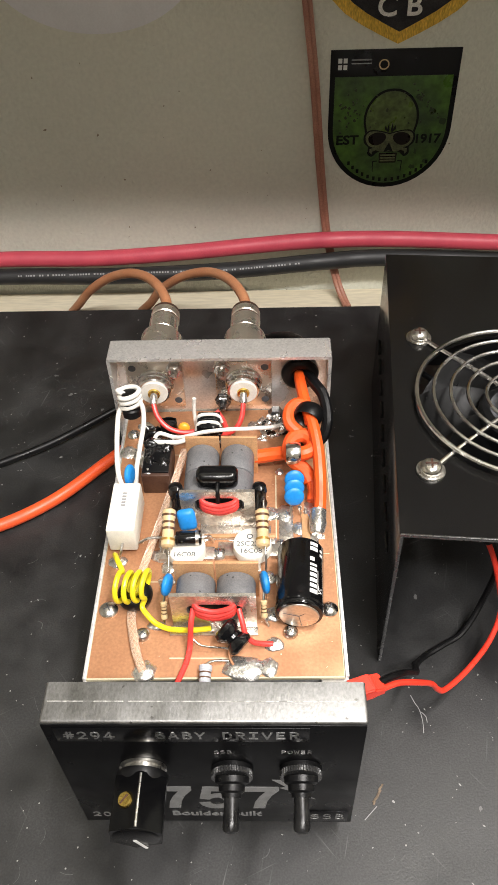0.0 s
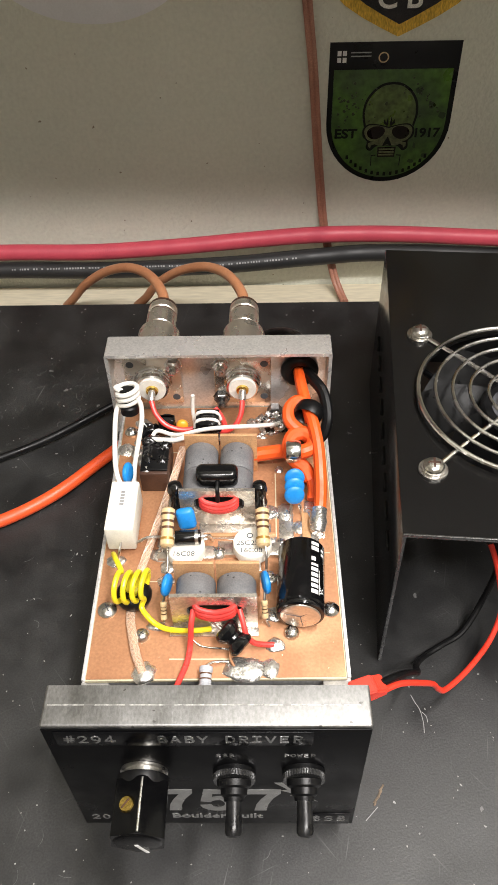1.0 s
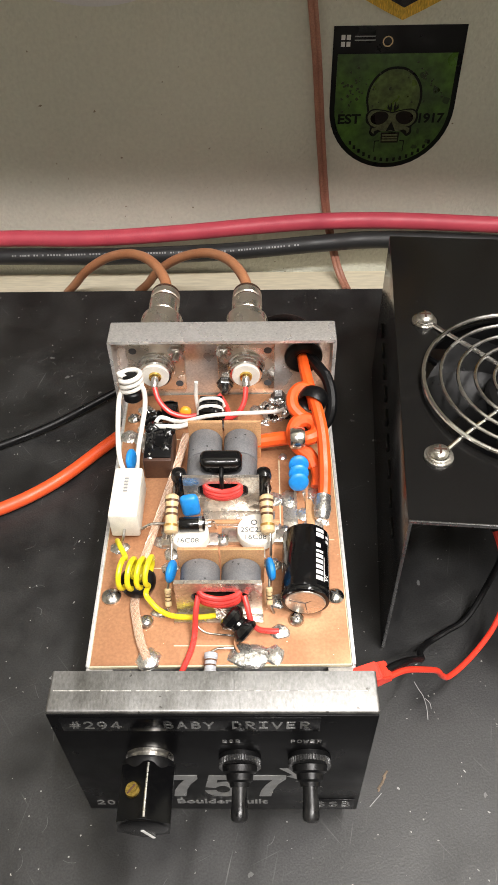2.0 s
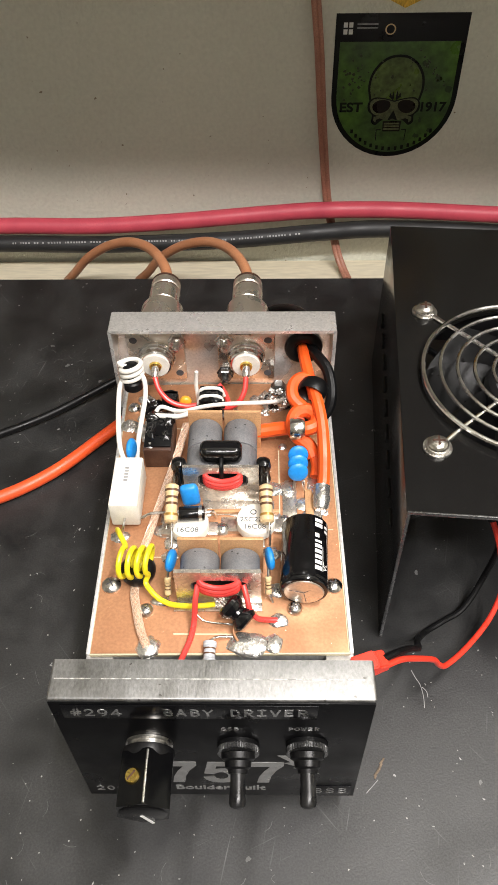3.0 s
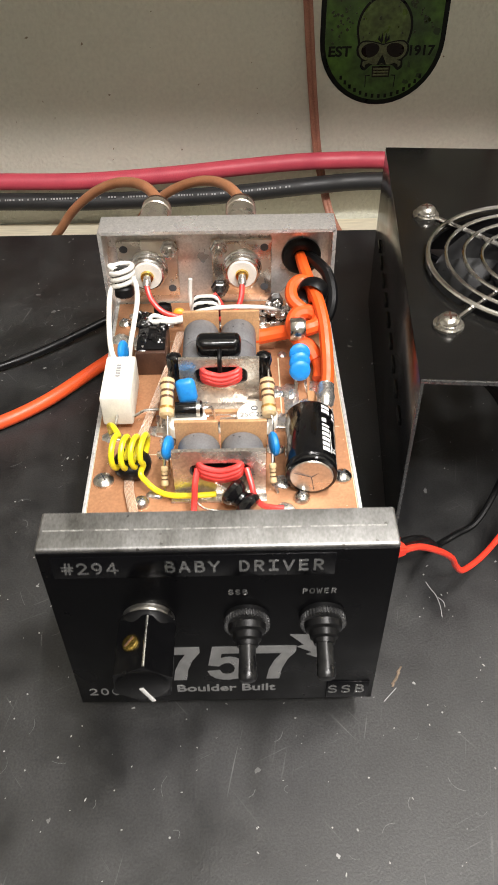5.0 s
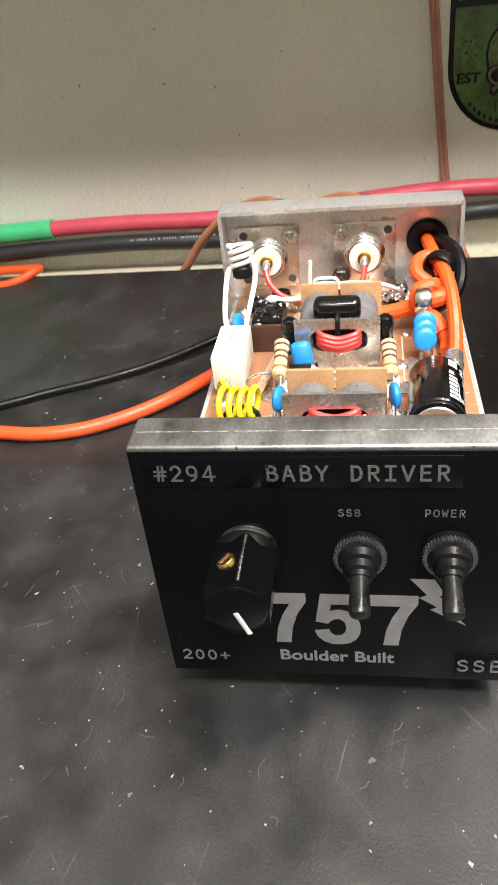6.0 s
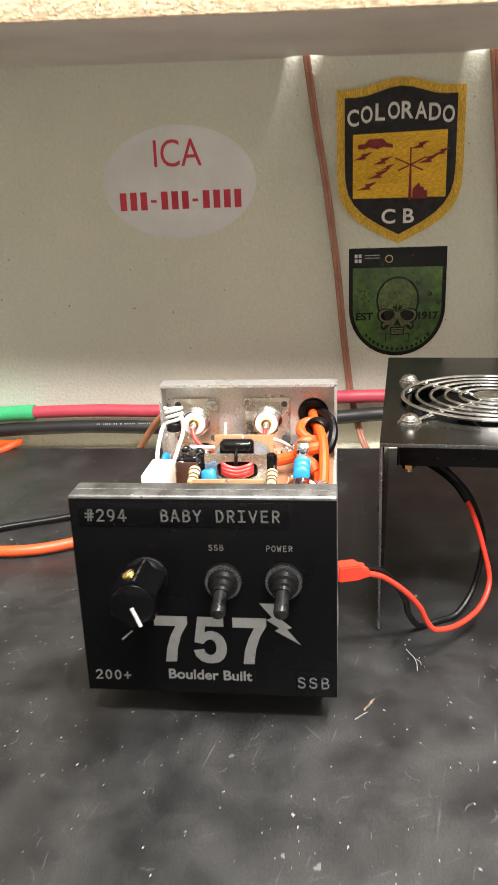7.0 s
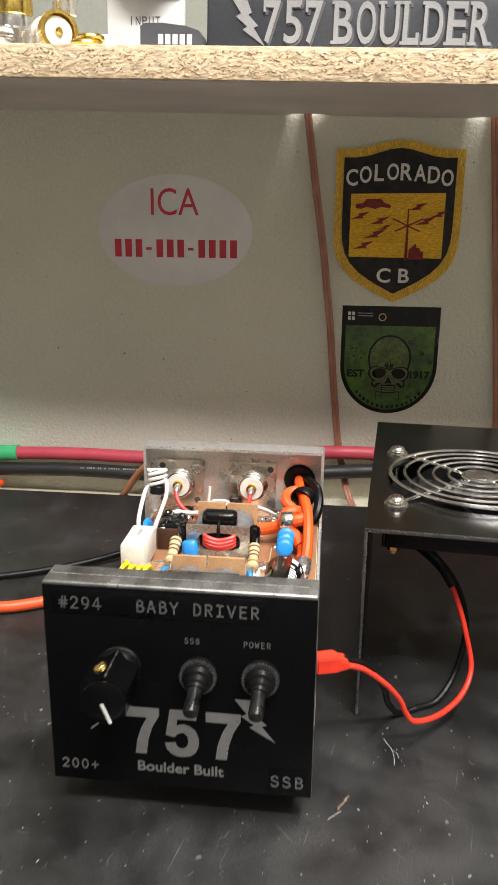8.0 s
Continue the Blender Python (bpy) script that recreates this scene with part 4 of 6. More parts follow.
for i in range(15):
    a = math.pi * (1.22 + 0.56 * i / 14)
    x, z = 93.2 + 31 * math.cos(a), 106 + 31.0 * math.sin(a)
    add_box(bm, x - 0.8, x + 0.8, SK - 0.1, SK, z - 1.2, z + 1.2)
part("web_address_bars", bm, STICKER_BLACK, badge_ob, "black bars")
bm = mesh()
for i in range(2):
    for k in range(2):
        add_box(bm, 60 + k * 3, 62.2 + k * 3, WY - 0.55, WY - 0.4, 142 + i * 3.6, 144.6 + i * 3.6)
part("corner_mark", bm, WHITE_PRINT, badge_ob, "small white mark")
bm = mesh()
for i in range(2):
    add_box(bm, 67.5, 79, WY - 0.5, WY - 0.4, 145 + i * 2.0, 145.6 + i * 2.0)
part("small_bars", bm, SIGN_LETTER, badge_ob, "thin grey bars")
part("round_mark", ring(mesh(), (86, WY - 0.45, 144.5), 2.6, 0.35, "y", 24, 6), TAN_RES, badge_ob, "small pale ring")

# ---- cords and cables along the wall ----


def cable(name, pts, r, mt, label, category="cable", group=""):
    return solid(name, tube(mesh(), pts, r, 14, 8), mt, label, category, group)


def cord(pts):
    """Flat two-strand cord hanging against the wall."""
    bm = mesh()
    for dx in (-1.2, 1.2):
        tube(bm, [(x + dx, y, z) for x, y, z in pts], 1.6, 12, 8)
    return solid("brown_cord", bm, COPPER_TAPE, "thin brown two-strand cord hanging down the cream wall", "cable", "cords on the wall")


cord([(21, 359, 330), (24, 359, 300), (26, 360, 282), (32.5, 360.5, 238), (38.8, 360.5, 199), (43.3, 360.5, 165), (47, 360.5, 135), (51.5, 360.5, 88), (56.5, 360, 46), (61.0, 357, 24), (65.5, 352, 7), (69.5, 344.5, -1.0), (72, 337, -2.9)])
cord([(151, 359, 330), (153.5, 359, 300), (155.5, 360, 278), (162, 360.5, 220), (169, 360.5, 150), (175, 360.5, 90), (179, 358, 40), (184, 352, -2), (200, 348, -3)])

rc = thing("red_battery_cable", (0, 351, 32.8), "thick dusty red battery cable with a green sleeve along the wall", "cable")
part("jacket", tube(mesh(), [(-620, 351, 23.8), (-420, 351, 23.8), (-320, 351, 23.8), (-260, 351, 25.8), (-204, 351, 28.3), (-150, 351, 29.6), (-95, 351, 29.1), (-40, 351, 32.3), (10, 351, 36.8), (52, 351, 39.8), (100, 351, 39.8), (170, 351, 35.8), (300, 351, 28.8), (620, 351, 8.8)], 5.2, 20, 10), BATTERY_RED, rc)
part("sleeve", tube(mesh(), [(-420, 351, 23.8), (-320, 351, 23.8), (-260, 351, 25.8), (-204, 351, 28.3)], 6.4, 20, 10), GREEN_SLEEVE, rc, "green heat-shrink sleeve")
bc = thing("black_battery_cable", (0, 351, 11.4), "thick black battery cable with pale printed text", "cable")
part("jacket", tube(mesh(), [(-620, 351, 7.4), (-320, 351, 9.4), (-210, 351, 14.2), (-150, 351, 15.9), (-90, 351, 14.9), (-10, 351, 17.7), (51, 351, 23.2), (95, 351, 25.9), (170, 351, 22.4), (300, 351, 9.4), (620, 351, -1.6)], 5.6, 20, 10), BATTERY_BLACK, bc)
bm = mesh()
prng = random.Random(3)
x = -150.0
while x < 40:
    w = prng.uniform(0.6, 1.2)
    z = 15.6 + (x + 150) * 0.0135 + max(0, x + 10) * 0.075
    a = math.radians(38)
    c = Vector((x, 351 - 5.62 * math.cos(a), z + 5.62 * math.sin(a)))
    if prng.random() > 0.18:
        u = Vector((0, math.sin(a), math.cos(a)))
        nrm = Vector((0, -math.cos(a), math.sin(a)))
        q = [c + Vector((-w / 2, 0, 0)) - u * 0.55, c + Vector((w / 2, 0, 0)) - u * 0.55, c + Vector((w / 2, 0, 0)) + u * 0.55, c + Vector((-w / 2, 0, 0)) + u * 0.55]
        f = [bm.verts.new((p + nrm * 0.25) * MM) for p in q]
        g = [bm.verts.new((p - nrm * 0.3) * MM) for p in q]
        bm.faces.new(f)
        for k in range(4):
            bm.faces.new((f[k], g[k], g[(k + 1) % 4], f[(k + 1) % 4]))
    x += w + 0.9
tagged(part("cable_print", bm, SIGN_LETTER, bc, "small pale print along the cable"), kind="stuff")
# a lead lying on the bench at the far left
cable("orange_lead", [(-330, 300, 3.2), (-270, 316, 3.2), (-232, 318, 3.2), (-214, 330, 8), (-222, 342, 4), (-260, 346, 2)], 3.0, ORANGE_WIRE, "orange-red power lead on the mat's back edge")

# ---- fan cover ----
BOX = pose(0.0663, 0.0715, 0, 0, 0, -4.4)


def in_box(bm):
    bm.transform(BOX)
    return bm


FW, FL, FH = 109, 181, 91.5
fan_cover = thing("fan_cover", (125, 160, 0), "satin black folded steel cover with a chromed fan guard", "fan cover")
FC = (53.4, 71.6)
bm = mesh()
# folded sheet with a round fan opening
n = 72
orow, irow = [], []
for zz in (FH, FH - 1.3):
    o, ii = [], []
    for i in range(n):
        a = 2 * math.pi * i / n
        c, s = math.cos(a), math.sin(a)
        k = min((FW - FC[0]) / c if c > 1e-6 else -FC[0] / c if c < -1e-6 else 1e9, (FL - FC[1]) / s if s > 1e-6 else -FC[1] / s if s < -1e-6 else 1e9)
        o.append(bm.verts.new(V(FC[0] + k * c, FC[1] + k * s, zz)))
        ii.append(bm.verts.new(V(FC[0] + 44.5 * c, FC[1] + 44.5 * s, zz)))
    orow.append(o)
    irow.append(ii)
for i in range(n):
    j = (i + 1) % n
    bm.faces.new((orow[0][i], orow[0][j], irow[0][j], irow[0][i]))
    bm.faces.new((irow[1][i], irow[1][j], orow[1][j], orow[1][i]))
    bm.faces.new((irow[0][i], irow[0][j], irow[1][j], irow[1][i]))
    bm.faces.new((orow[1][i], orow[1][j], orow[0][j], orow[0][i]))
for cx0, cy0 in ((0, 0), (FW, 0), (FW, FL), (0, FL)):
    for zz, rows in ((FH, orow[0]), (FH - 1.3, orow[1])):
        want = V(cx0, cy0, zz)
        step = int((math.atan2(cy0 - FC[1], cx0 - FC[0]) % (2 * math.pi)) / (2 * math.pi) * n)
        tri = bm.verts.new(want)
        bm.faces.new((rows[step], rows[(step + 1) % n], tri))
add_box(bm, 0, 1.3, 0, FL, 0, FH - 0.6, 0.3)
add_box(bm, FW - 1.3, FW, 0, FL, 0, FH - 0.6, 0.3)
bmesh.ops.recalc_face_normals(bm, faces=bm.faces)
shell = part("shell", in_box(bm), COVER_BLACK, fan_cover)
# grey metal strips laid on the front edges to draw their shine
bm = mesh()
add_box(bm, 0.2, FW - 0.2, -0.35, 0.4, FH - 1.5, FH + 0.1, 0.15)
add_box(bm, 0.1, 1.4, -0.35, 0.4, 0.5, FH - 1.5, 0.15)
part("edge_shine", in_box(bm), DARK_METAL, fan_cover, "grey metal strip standing in for the shine on the front edges")
for i in range(9):
    part("vent_louvre", in_box(add_box(mesh(), -1.1, 0.1, 22 + i * 16, 31 + i * 16, 50, 53.2, 0.4)), COVER_BLACK, fan_cover)
fan = part("fan_frame", in_box(add_box(mesh(), FC[0] - 46, FC[0] - 44.8, FC[1] - 46, FC[1] + 46, FH - 19, FH - 1.6, 0.5)), BLACK_PLASTIC, fan_cover, "black plastic fan housing")
for x0, x1, y0, y1 in ((44.8, 46, -46, 46), (-44.8, 44.8, -46, -44.8), (-44.8, 44.8, 44.8, 46)):
    part("housing_wall", in_box(add_box(mesh(), FC[0] + x0, FC[0] + x1, FC[1] + y0, FC[1] + y1, FH - 19, FH - 1.6, 0.5)), BLACK_PLASTIC, fan)
for a in (45, 135, 225, 315):
    c, s = math.cos(radians(a)), math.sin(radians(a))
    part("strut", in_box(tube(mesh(), [(FC[0], FC[1], FH - 17.4), (FC[0] + 60 * c, FC[1] + 60 * s, FH - 17.4)], 1.6, 8, 2)), BLACK_PLASTIC, fan)
part("hub", in_box(lathe(mesh(), (*FC, FH - 18), (*FC, FH - 3.5), [(0, 17), (0.92, 17.5), (1, 16)], 40)), BLACK_PLASTIC, fan, "round black motor hub")
part("hub_label", in_box(lathe(mesh(), (*FC, FH - 3.5), (*FC, FH - 3.3), [(0, 13), (1, 13)], 40)), DARK_GREY, fan, "grey hub label")
for b in range(7):
    bm = mesh()
    rows = []
    for i in range(7):
        r = 17 + 26 * i / 6
        row = []
        for k in range(6):
            a = 2 * math.pi * b / 7 + (k / 5 - 0.5) * (0.75 - 0.1 * i / 6) + 0.10 * i
            row.append(bm.verts.new(V(FC[0] + r * math.cos(a), FC[1] + r * math.sin(a), FH - 5 - 10 * k / 5)))
        rows.append(row)
    fs = []
    for i in range(6):
        for k in range(5):
            fs.append(bm.faces.new((rows[i][k], rows[i + 1][k], rows[i + 1][k + 1], rows[i][k + 1])))
    bmesh.ops.solidify(bm, geom=fs, thickness=1.2 * MM)
    part("blade", in_box(bm), BLACK_RUBBER, fan)
GZ = FH + 3.2
guard = part("fan_guard", in_box(ring(mesh(), (*FC, GZ), 44, 1.0, seg=72, sec=8)), CHROME, fan_cover, "chromed wire fan guard")
for r in (37, 30, 23, 15.5, 8.5):
    part("guard_ring", in_box(ring(mesh(), (*FC, GZ), r, 0.8, seg=60, sec=8)), CHROME, guard)
part("guard_centre", in_box(lathe(mesh(), (*FC, GZ - 0.8), (*FC, GZ + 0.8), [(0, 7.5), (1, 7.5)], 30)), CHROME, guard)
H41 = 40.6
for sx in (-1, 1):
    for sy in (-1, 1):
        part("guard_spoke", in_box(tube(mesh(), [(FC[0] + sx * 6, FC[1] + sy * 6, GZ - 1.6), (FC[0] + sx * 24, FC[1] + sy * 24, GZ - 1.6), (FC[0] + sx * 33, FC[1] + sy * 33, GZ - 2.0), (FC[0] + sx * 38, FC[1] + sy * 38.5, FH + 0.9)], 1.05, 8, 5)), CHROME, guard)
        sc = part("guard_screw", in_box(lathe(mesh(), (FC[0] + sx * H41, FC[1] + sy * H41, FH), (FC[0] + sx * H41, FC[1] + sy * H41, FH + 4.6), [(0, 5.6), (0.2, 5.6), (0.22, 4.6), (0.45, 4.6), (0.47, 4.1), (0.7, 3.9), (0.9, 3.0), (1, 1.6)], 24)), STEEL, fan_cover, "zinc cross-head screw with washer")
        bm = mesh()
        qx, qy = FC[0] + sx * H41, FC[1] + sy * H41
        add_box(bm, qx - 2.3, qx + 2.3, qy - 0.4, qy + 0.4, FH + 4.0, FH + 4.75)
        add_box(bm, qx - 0.4, qx + 0.4, qy - 2.3, qy + 2.3, FH + 4.0, FH + 4.70)
        part("cross_slot", in_box(bm), BROWN_PLASTIC, sc)
        part("screw_end", in_box(rod(mesh(), (qx, qy, FH - 23.5), (qx, qy, FH - 1.4), 1.6)), NICKEL, sc)
        part("nut", in_box(lathe(mesh(), (qx, qy, FH - 21.8), (qx, qy, FH - 19.05), [(0, 3.0), (0.8, 3.3), (1, 3.3)], 6)), GOLD, sc, "brass nut under the fan", smooth=0)
# fan leads
lead = part("red_lead", tube(mesh(), [(95, 108, 70), (104, 98, 63), (111, 93, 50), (116, 89, 34), (118.5, 84, 20), (113, 74, 12), (102, 62, 9.6), (91, 52, 12.6), (86.5, 49.5, 18), (83, 47.5, 26), (76, 43, 36), (67, 38.5, 44.5), (60, 34, 48.5)], 1.2, 10, 8), LEAD_WIRE, fan_cover, "bright red fan lead")
part("black_lead", tube(mesh(), [(96, 110, 70), (110, 102, 56), (117, 98, 36), (114, 94, 14), (105, 84, 3.0), (95, 78, 1.6), (86, 72, 2.4), (80, 62, 14), (77, 51.5, 28), (71, 45, 40), (65, 40, 47), (59, 36, 50)], 1.4, 10, 8), BLACK_RUBBER, fan_cover, "black fan lead")
part("heat_shrink", tube(mesh(), [(84, 116, 72), (90, 112, 70), (97, 105, 67.5), (104, 98, 63), (109, 94.5, 56)], 2.4, 10, 6), BLACK_RUBBER, fan_cover, "black heat-shrink sleeve")

# ---- amplifier ----
amp = thing("radio_amplifier", (-2, 92, 0), "open radio amplifier with black lettered front panel and copper circuit board", "amplifier")
PZ = 52.0

# front panel: folded aluminium tray, black face
bm = tray(mesh(), -48.6, 48.6, 0.25, 13, 13.5, 95, False, 1.5)
fp = part("front_panel", bm, ALU_WORN, amp, "folded aluminium front panel with a scratched top lip")
part("score_line", add_box(mesh(), -47.2, 45.5, 6.6, 6.95, 94.9, 95.06), SCORED, fp, "pale score line")
part("panel_face", add_box(mesh(), -48.3, 48.3, -0.2, 0.2, 13.6, 93.8, 0.15), PANEL_BLACK, fp, "matt black face film")
part("name_tape", add_box(mesh(), -45, 31.5, -0.45, -0.15, 83.2, 92.6, 0.08), TAPE_BLACK, fp, "glossy black label tape")
part("corner_tape", add_box(mesh(), 33, 46.8, -0.45, -0.15, 14.2, 24.5, 0.08), TAPE_BLACK, fp, "glossy black label tape")
part("lettering", typed("#294", -42.3, -27.2, 85.1, 90.0, -0.45, 0.62), TAPE_PRINT, fp, "pale label-tape characters")
part("lettering", typed("BABY DRIVER", -14.8, 28.4, 85.2, 90.0, -0.45, 0.68), TAPE_PRINT, fp, "pale label-tape letters")
part("lettering", typed("SSB", 2.2, 7.6, 74.0, 76.4, -0.2, 0.34, 0.06), TAPE_PRINT, fp, "small grey label-tape letters")
part("lettering", typed("POWER", 23.0, 32.6, 74.0, 76.4, -0.2, 0.34, 0.06), TAPE_PRINT, fp, "small grey label-tape letters")
for shape, x0 in ((SEVEN, -20.2), (FIVE, -5.6), (SEVEN, 9.6)):
    part("numeral", prism(mesh(), [(x0 + 12.7 * u, 27.2 + 19.6 * w) for u, w in shape], -0.3, -0.15), PANEL_PRINT, fp, "large pale bold numeral", smooth=0)
part("lettering", letters("Boulder Built", -16.0, 16.2, 19.6, 23.9, -0.2, 0.08, 0.022), PANEL_PRINT, fp, "pale bold letters")
part("lettering", typed("200+", -45.0, -31.0, 18.4, 22.6, -0.2, 0.55), PANEL_PRINT, fp, "pale label-tape characters")
part("lettering", typed("SSB", 33.4, 45.4, 17.4, 22.3, -0.45, 0.62), TAPE_PRINT, fp, "pale label-tape letters")
part("bolt_mark", prism(mesh(), [(20.0 + u * 15, 36.0 + w * 17) for u, w in BOLT], -0.3, -0.15), PANEL_PRINT, fp, "pale lightning bolt")
bm = mesh()
prism(bm, [(-33.3, 36.6), (-29.0, 40.4), (-28.6, 39.9), (-32.9, 35.9)], -0.35, -0.15)
part("scale_mark", bm, SIGN_LETTER, fp, "faint grey scale mark")

# knob with skirt, grip bar and brass screw
KX, KZ = -21.3, 63.4
bm = mesh()
section = []
for k in range(6):
    a0 = 2 * math.pi * k / 6 + radians(84)
    for u, r in ((0.0, 9.2), (0.08, 8.9), (0.20, 8.3), (0.36, 7.9), (0.524, 7.75), (0.69, 7.9), (0.85, 8.3), (0.97, 8.9)):
        section.append((r * math.cos(a0 + u), r * math.sin(a0 + u)))
prism(bm, section, -21.6, -5.0)
bm.transform(Matrix.Translation(V(KX, 0, KZ)))
knob = part("control_knob", bm, KNOB_BLACK, amp, "black fluted knob with a brass set screw", smooth=50)
part("skirt", lathe(mesh(), (KX, -3.0, KZ), (KX, -6.5, KZ), [(0, 8.4), (0.5, 8.4), (1, 7.6)], 44), BLACK_PLASTIC, knob)
part("front_cap", lathe(mesh(), (KX, -21.4, KZ), (KX, -22.0, KZ), [(0, 7.6), (0.5, 7.4), (1, 6.8)], 40), KNOB_BLACK, knob)
part("bush_nut", lathe(mesh(), (KX, -0.3, KZ), (KX, -3.0, KZ), [(0, 7.6), (0.25, 7.6), (0.3, 6.6), (1, 6.4)], 30), STEEL, knob, "bright bush nut")
part("set_screw", lathe(mesh(), (KX - 2.8, -13, KZ + 6.2), (KX - 3.5, -13, KZ + 8.0), [(0, 2.5), (0.7, 2.5), (1, 2.1)], 20), GOLD, knob, "brass set screw")
part("screw_slot", tube(mesh(), [(KX - 4.7, -14.2, KZ + 7.6), (KX - 2.5, -11.8, KZ + 8.5)], 0.3, 6, 2), BROWN_PLASTIC, knob)
# thin steel line modelled as the gloss highlight along the top ridge
part("ridge_highlight", tube(mesh(), [(KX + 1.0, -5.6, KZ + 9.05), (KX + 1.0, -13, KZ + 9.15), (KX + 1.0, -21.3, KZ + 9.05)], 0.42, 8, 3), STEEL, knob, "bright line standing in for the highlight on the grip's ridge")
part("pointer_line", tube(mesh(), [(KX - 0.4, -22.1, KZ - 1.0), (KX + 2.4, -22.0, KZ - 8.2)], 0.6, 6, 2, flat=(0.7, 0.2)), WHITE_PRINT, knob, "white pointer line")


def toggle(x, z):
    """Toggle switch in a black rubber boot, lever pointing down and out."""
    t = part("toggle_switch", lathe(mesh(), (x, -0.3, z), (x, -3.0, z), [(0, 6.8), (0.5, 6.8), (0.55, 6.0), (1, 6.0)], 40), BLACK_RUBBER, amp, "toggle switch in a black rubber boot")
    part("knurling", knurled(mesh(), (x, -1.6, z), (x, -3.4, z), 6.7, 0.4, 40), DARK_METAL, t, "worn knurled ring", smooth=0)
    part("boot", lathe(mesh(), (x, -3.0, z), (x, -9.0, z - 1.5), [(0, 5.6), (0.3, 5.3), (0.4, 4.3), (0.7, 4.1), (0.8, 3.3), (1, 3.0)], 32), BLACK_RUBBER, t, "stepped rubber boot")
    part("lever", lathe(mesh(), (x, -8.0, z - 1.0), (x, -18.6, z - 4.4), [(0, 2.4), (0.4, 2.4), (0.6, 2.6), (0.86, 2.7), (0.95, 2.3), (1, 1.3)], 24), WORN_BLACK, t, "black sleeved lever")
    return t


toggle(7.3, 62.5)
toggle(29.3, 63.0)

# heatsink, feet and board
ROT = Matrix.Translation(V(-0.5, 36, 0)) @ Matrix.Rotation(radians(0.6), 4, "Z") @ Matrix.Translation(V(0.5, -36, 0))
hs = mesh()
add_box(hs, -47.6, 46.0, 37.5, 178, 42, 50.2, 0.5)
hs.transform(ROT)
hsink = part("heatsink", hs, ALU, amp, "finned aluminium heatsink under the board")
for x0, x1 in ((-49.6, -39.6), (38.2, 48.4)):
    bm = mesh()
    add_box(bm, x0, x1, 2.5, 37.2, 42, 49.9, 0.4)
    add_box(bm, x0 if x0 < 0 else x1 - 1.4, x0 + 1.4 if x0 < 0 else x1, 37.2, 178, 40, 51.2, 0.2)
    bm.transform(ROT)
    part("side_rail", bm, ALU, hsink, "bare aluminium side rail")
for i in range(11):
    bm = mesh()
    add_box(bm, -46.6 + i * 9.0, -44.2 + i * 9.0, 4, 176, 12, 41.9)
    bm.transform(ROT)
    part("fin", bm, DARK_GREY, hsink, "dark anodised fin")
for x in (-38, 38):
    for y in (34, 150):
        part("rubber_foot", lathe(mesh(), (x, y, 0), (x, y, 12.2), [(0, 6), (0.1, 6.4), (1, 7)], 24), BLACK_RUBBER, amp)
bm = mesh()
add_box(bm, -48.0, 46.8, 36.4, 178, 50.3, 51.8, 0.1)
bm.transform(ROT)
pcb = part("circuit_board", bm, FIBRE, amp, "copper-clad circuit board")
bm = mesh()
add_box(bm, -47.7, 46.5, 37.0, 177.8, 51.8, PZ, 0.05)
bm.transform(ROT)
part("copper_face", bm, COPPER, pcb, "tarnished copper face")
# islands cut into the copper: thin recess lines
for x0, x1, y0, y1 in ((-18, 14, 44.2, 44.7), (22, 22.5, 92, 135), (-34, -22, 78, 78.4), (-22.4, -22, 78, 104), (22, 44, 91.6, 92), (-44, -20, 148, 148.4), (-20, 20, 102, 102.4)):
    part("cut_line", add_box(mesh(), x0, x1, y0, y1, PZ - 0.1, PZ + 0.06), FIBRE, pcb, "bare cut line")


def screw(x, y, r=3.4, z=PZ, parent=None):
    s = part("screw", lathe(mesh(), (x, y, z), (x, y, z + 2.6), [(0, r), (0.35, r), (0.75, r * 0.75), (1, r * 0.35)], 22), STEEL, parent or amp, "zinc pan-head screw")
    bm = mesh()
    a = (x * 13 + y * 7) % 1.5
    c, q = math.cos(a), math.sin(a)
    for ux, uy in ((c, q), (-q, c)):
        tube(bm, [(x - ux * r * 0.5, y - uy * r * 0.5, z + 2.35), (x + ux * r * 0.5, y + uy * r * 0.5, z + 2.35)], 0.35, 6, 1)
    part("cross_slot", bm, DARK_GREY, s)
    return s


for x, y, r in ((-43.5, 65, 3.7), (42.5, 65, 3.4), (-29, 54, 2.9), (27.3, 55, 2.9), (-1.5, 91.5, 3.2), (-45, 161, 3.0), (24, 96, 2.6)):
    screw(x, y, r)


def solder(x, y, rx, ry, rz=1.6, z=PZ - 0.1):
    return part("solder_joint", blob(mesh(), (x, y, z), rx, ry, rz * 0.8, 0.22), SOLDER, pcb, "shiny solder", smooth=60)


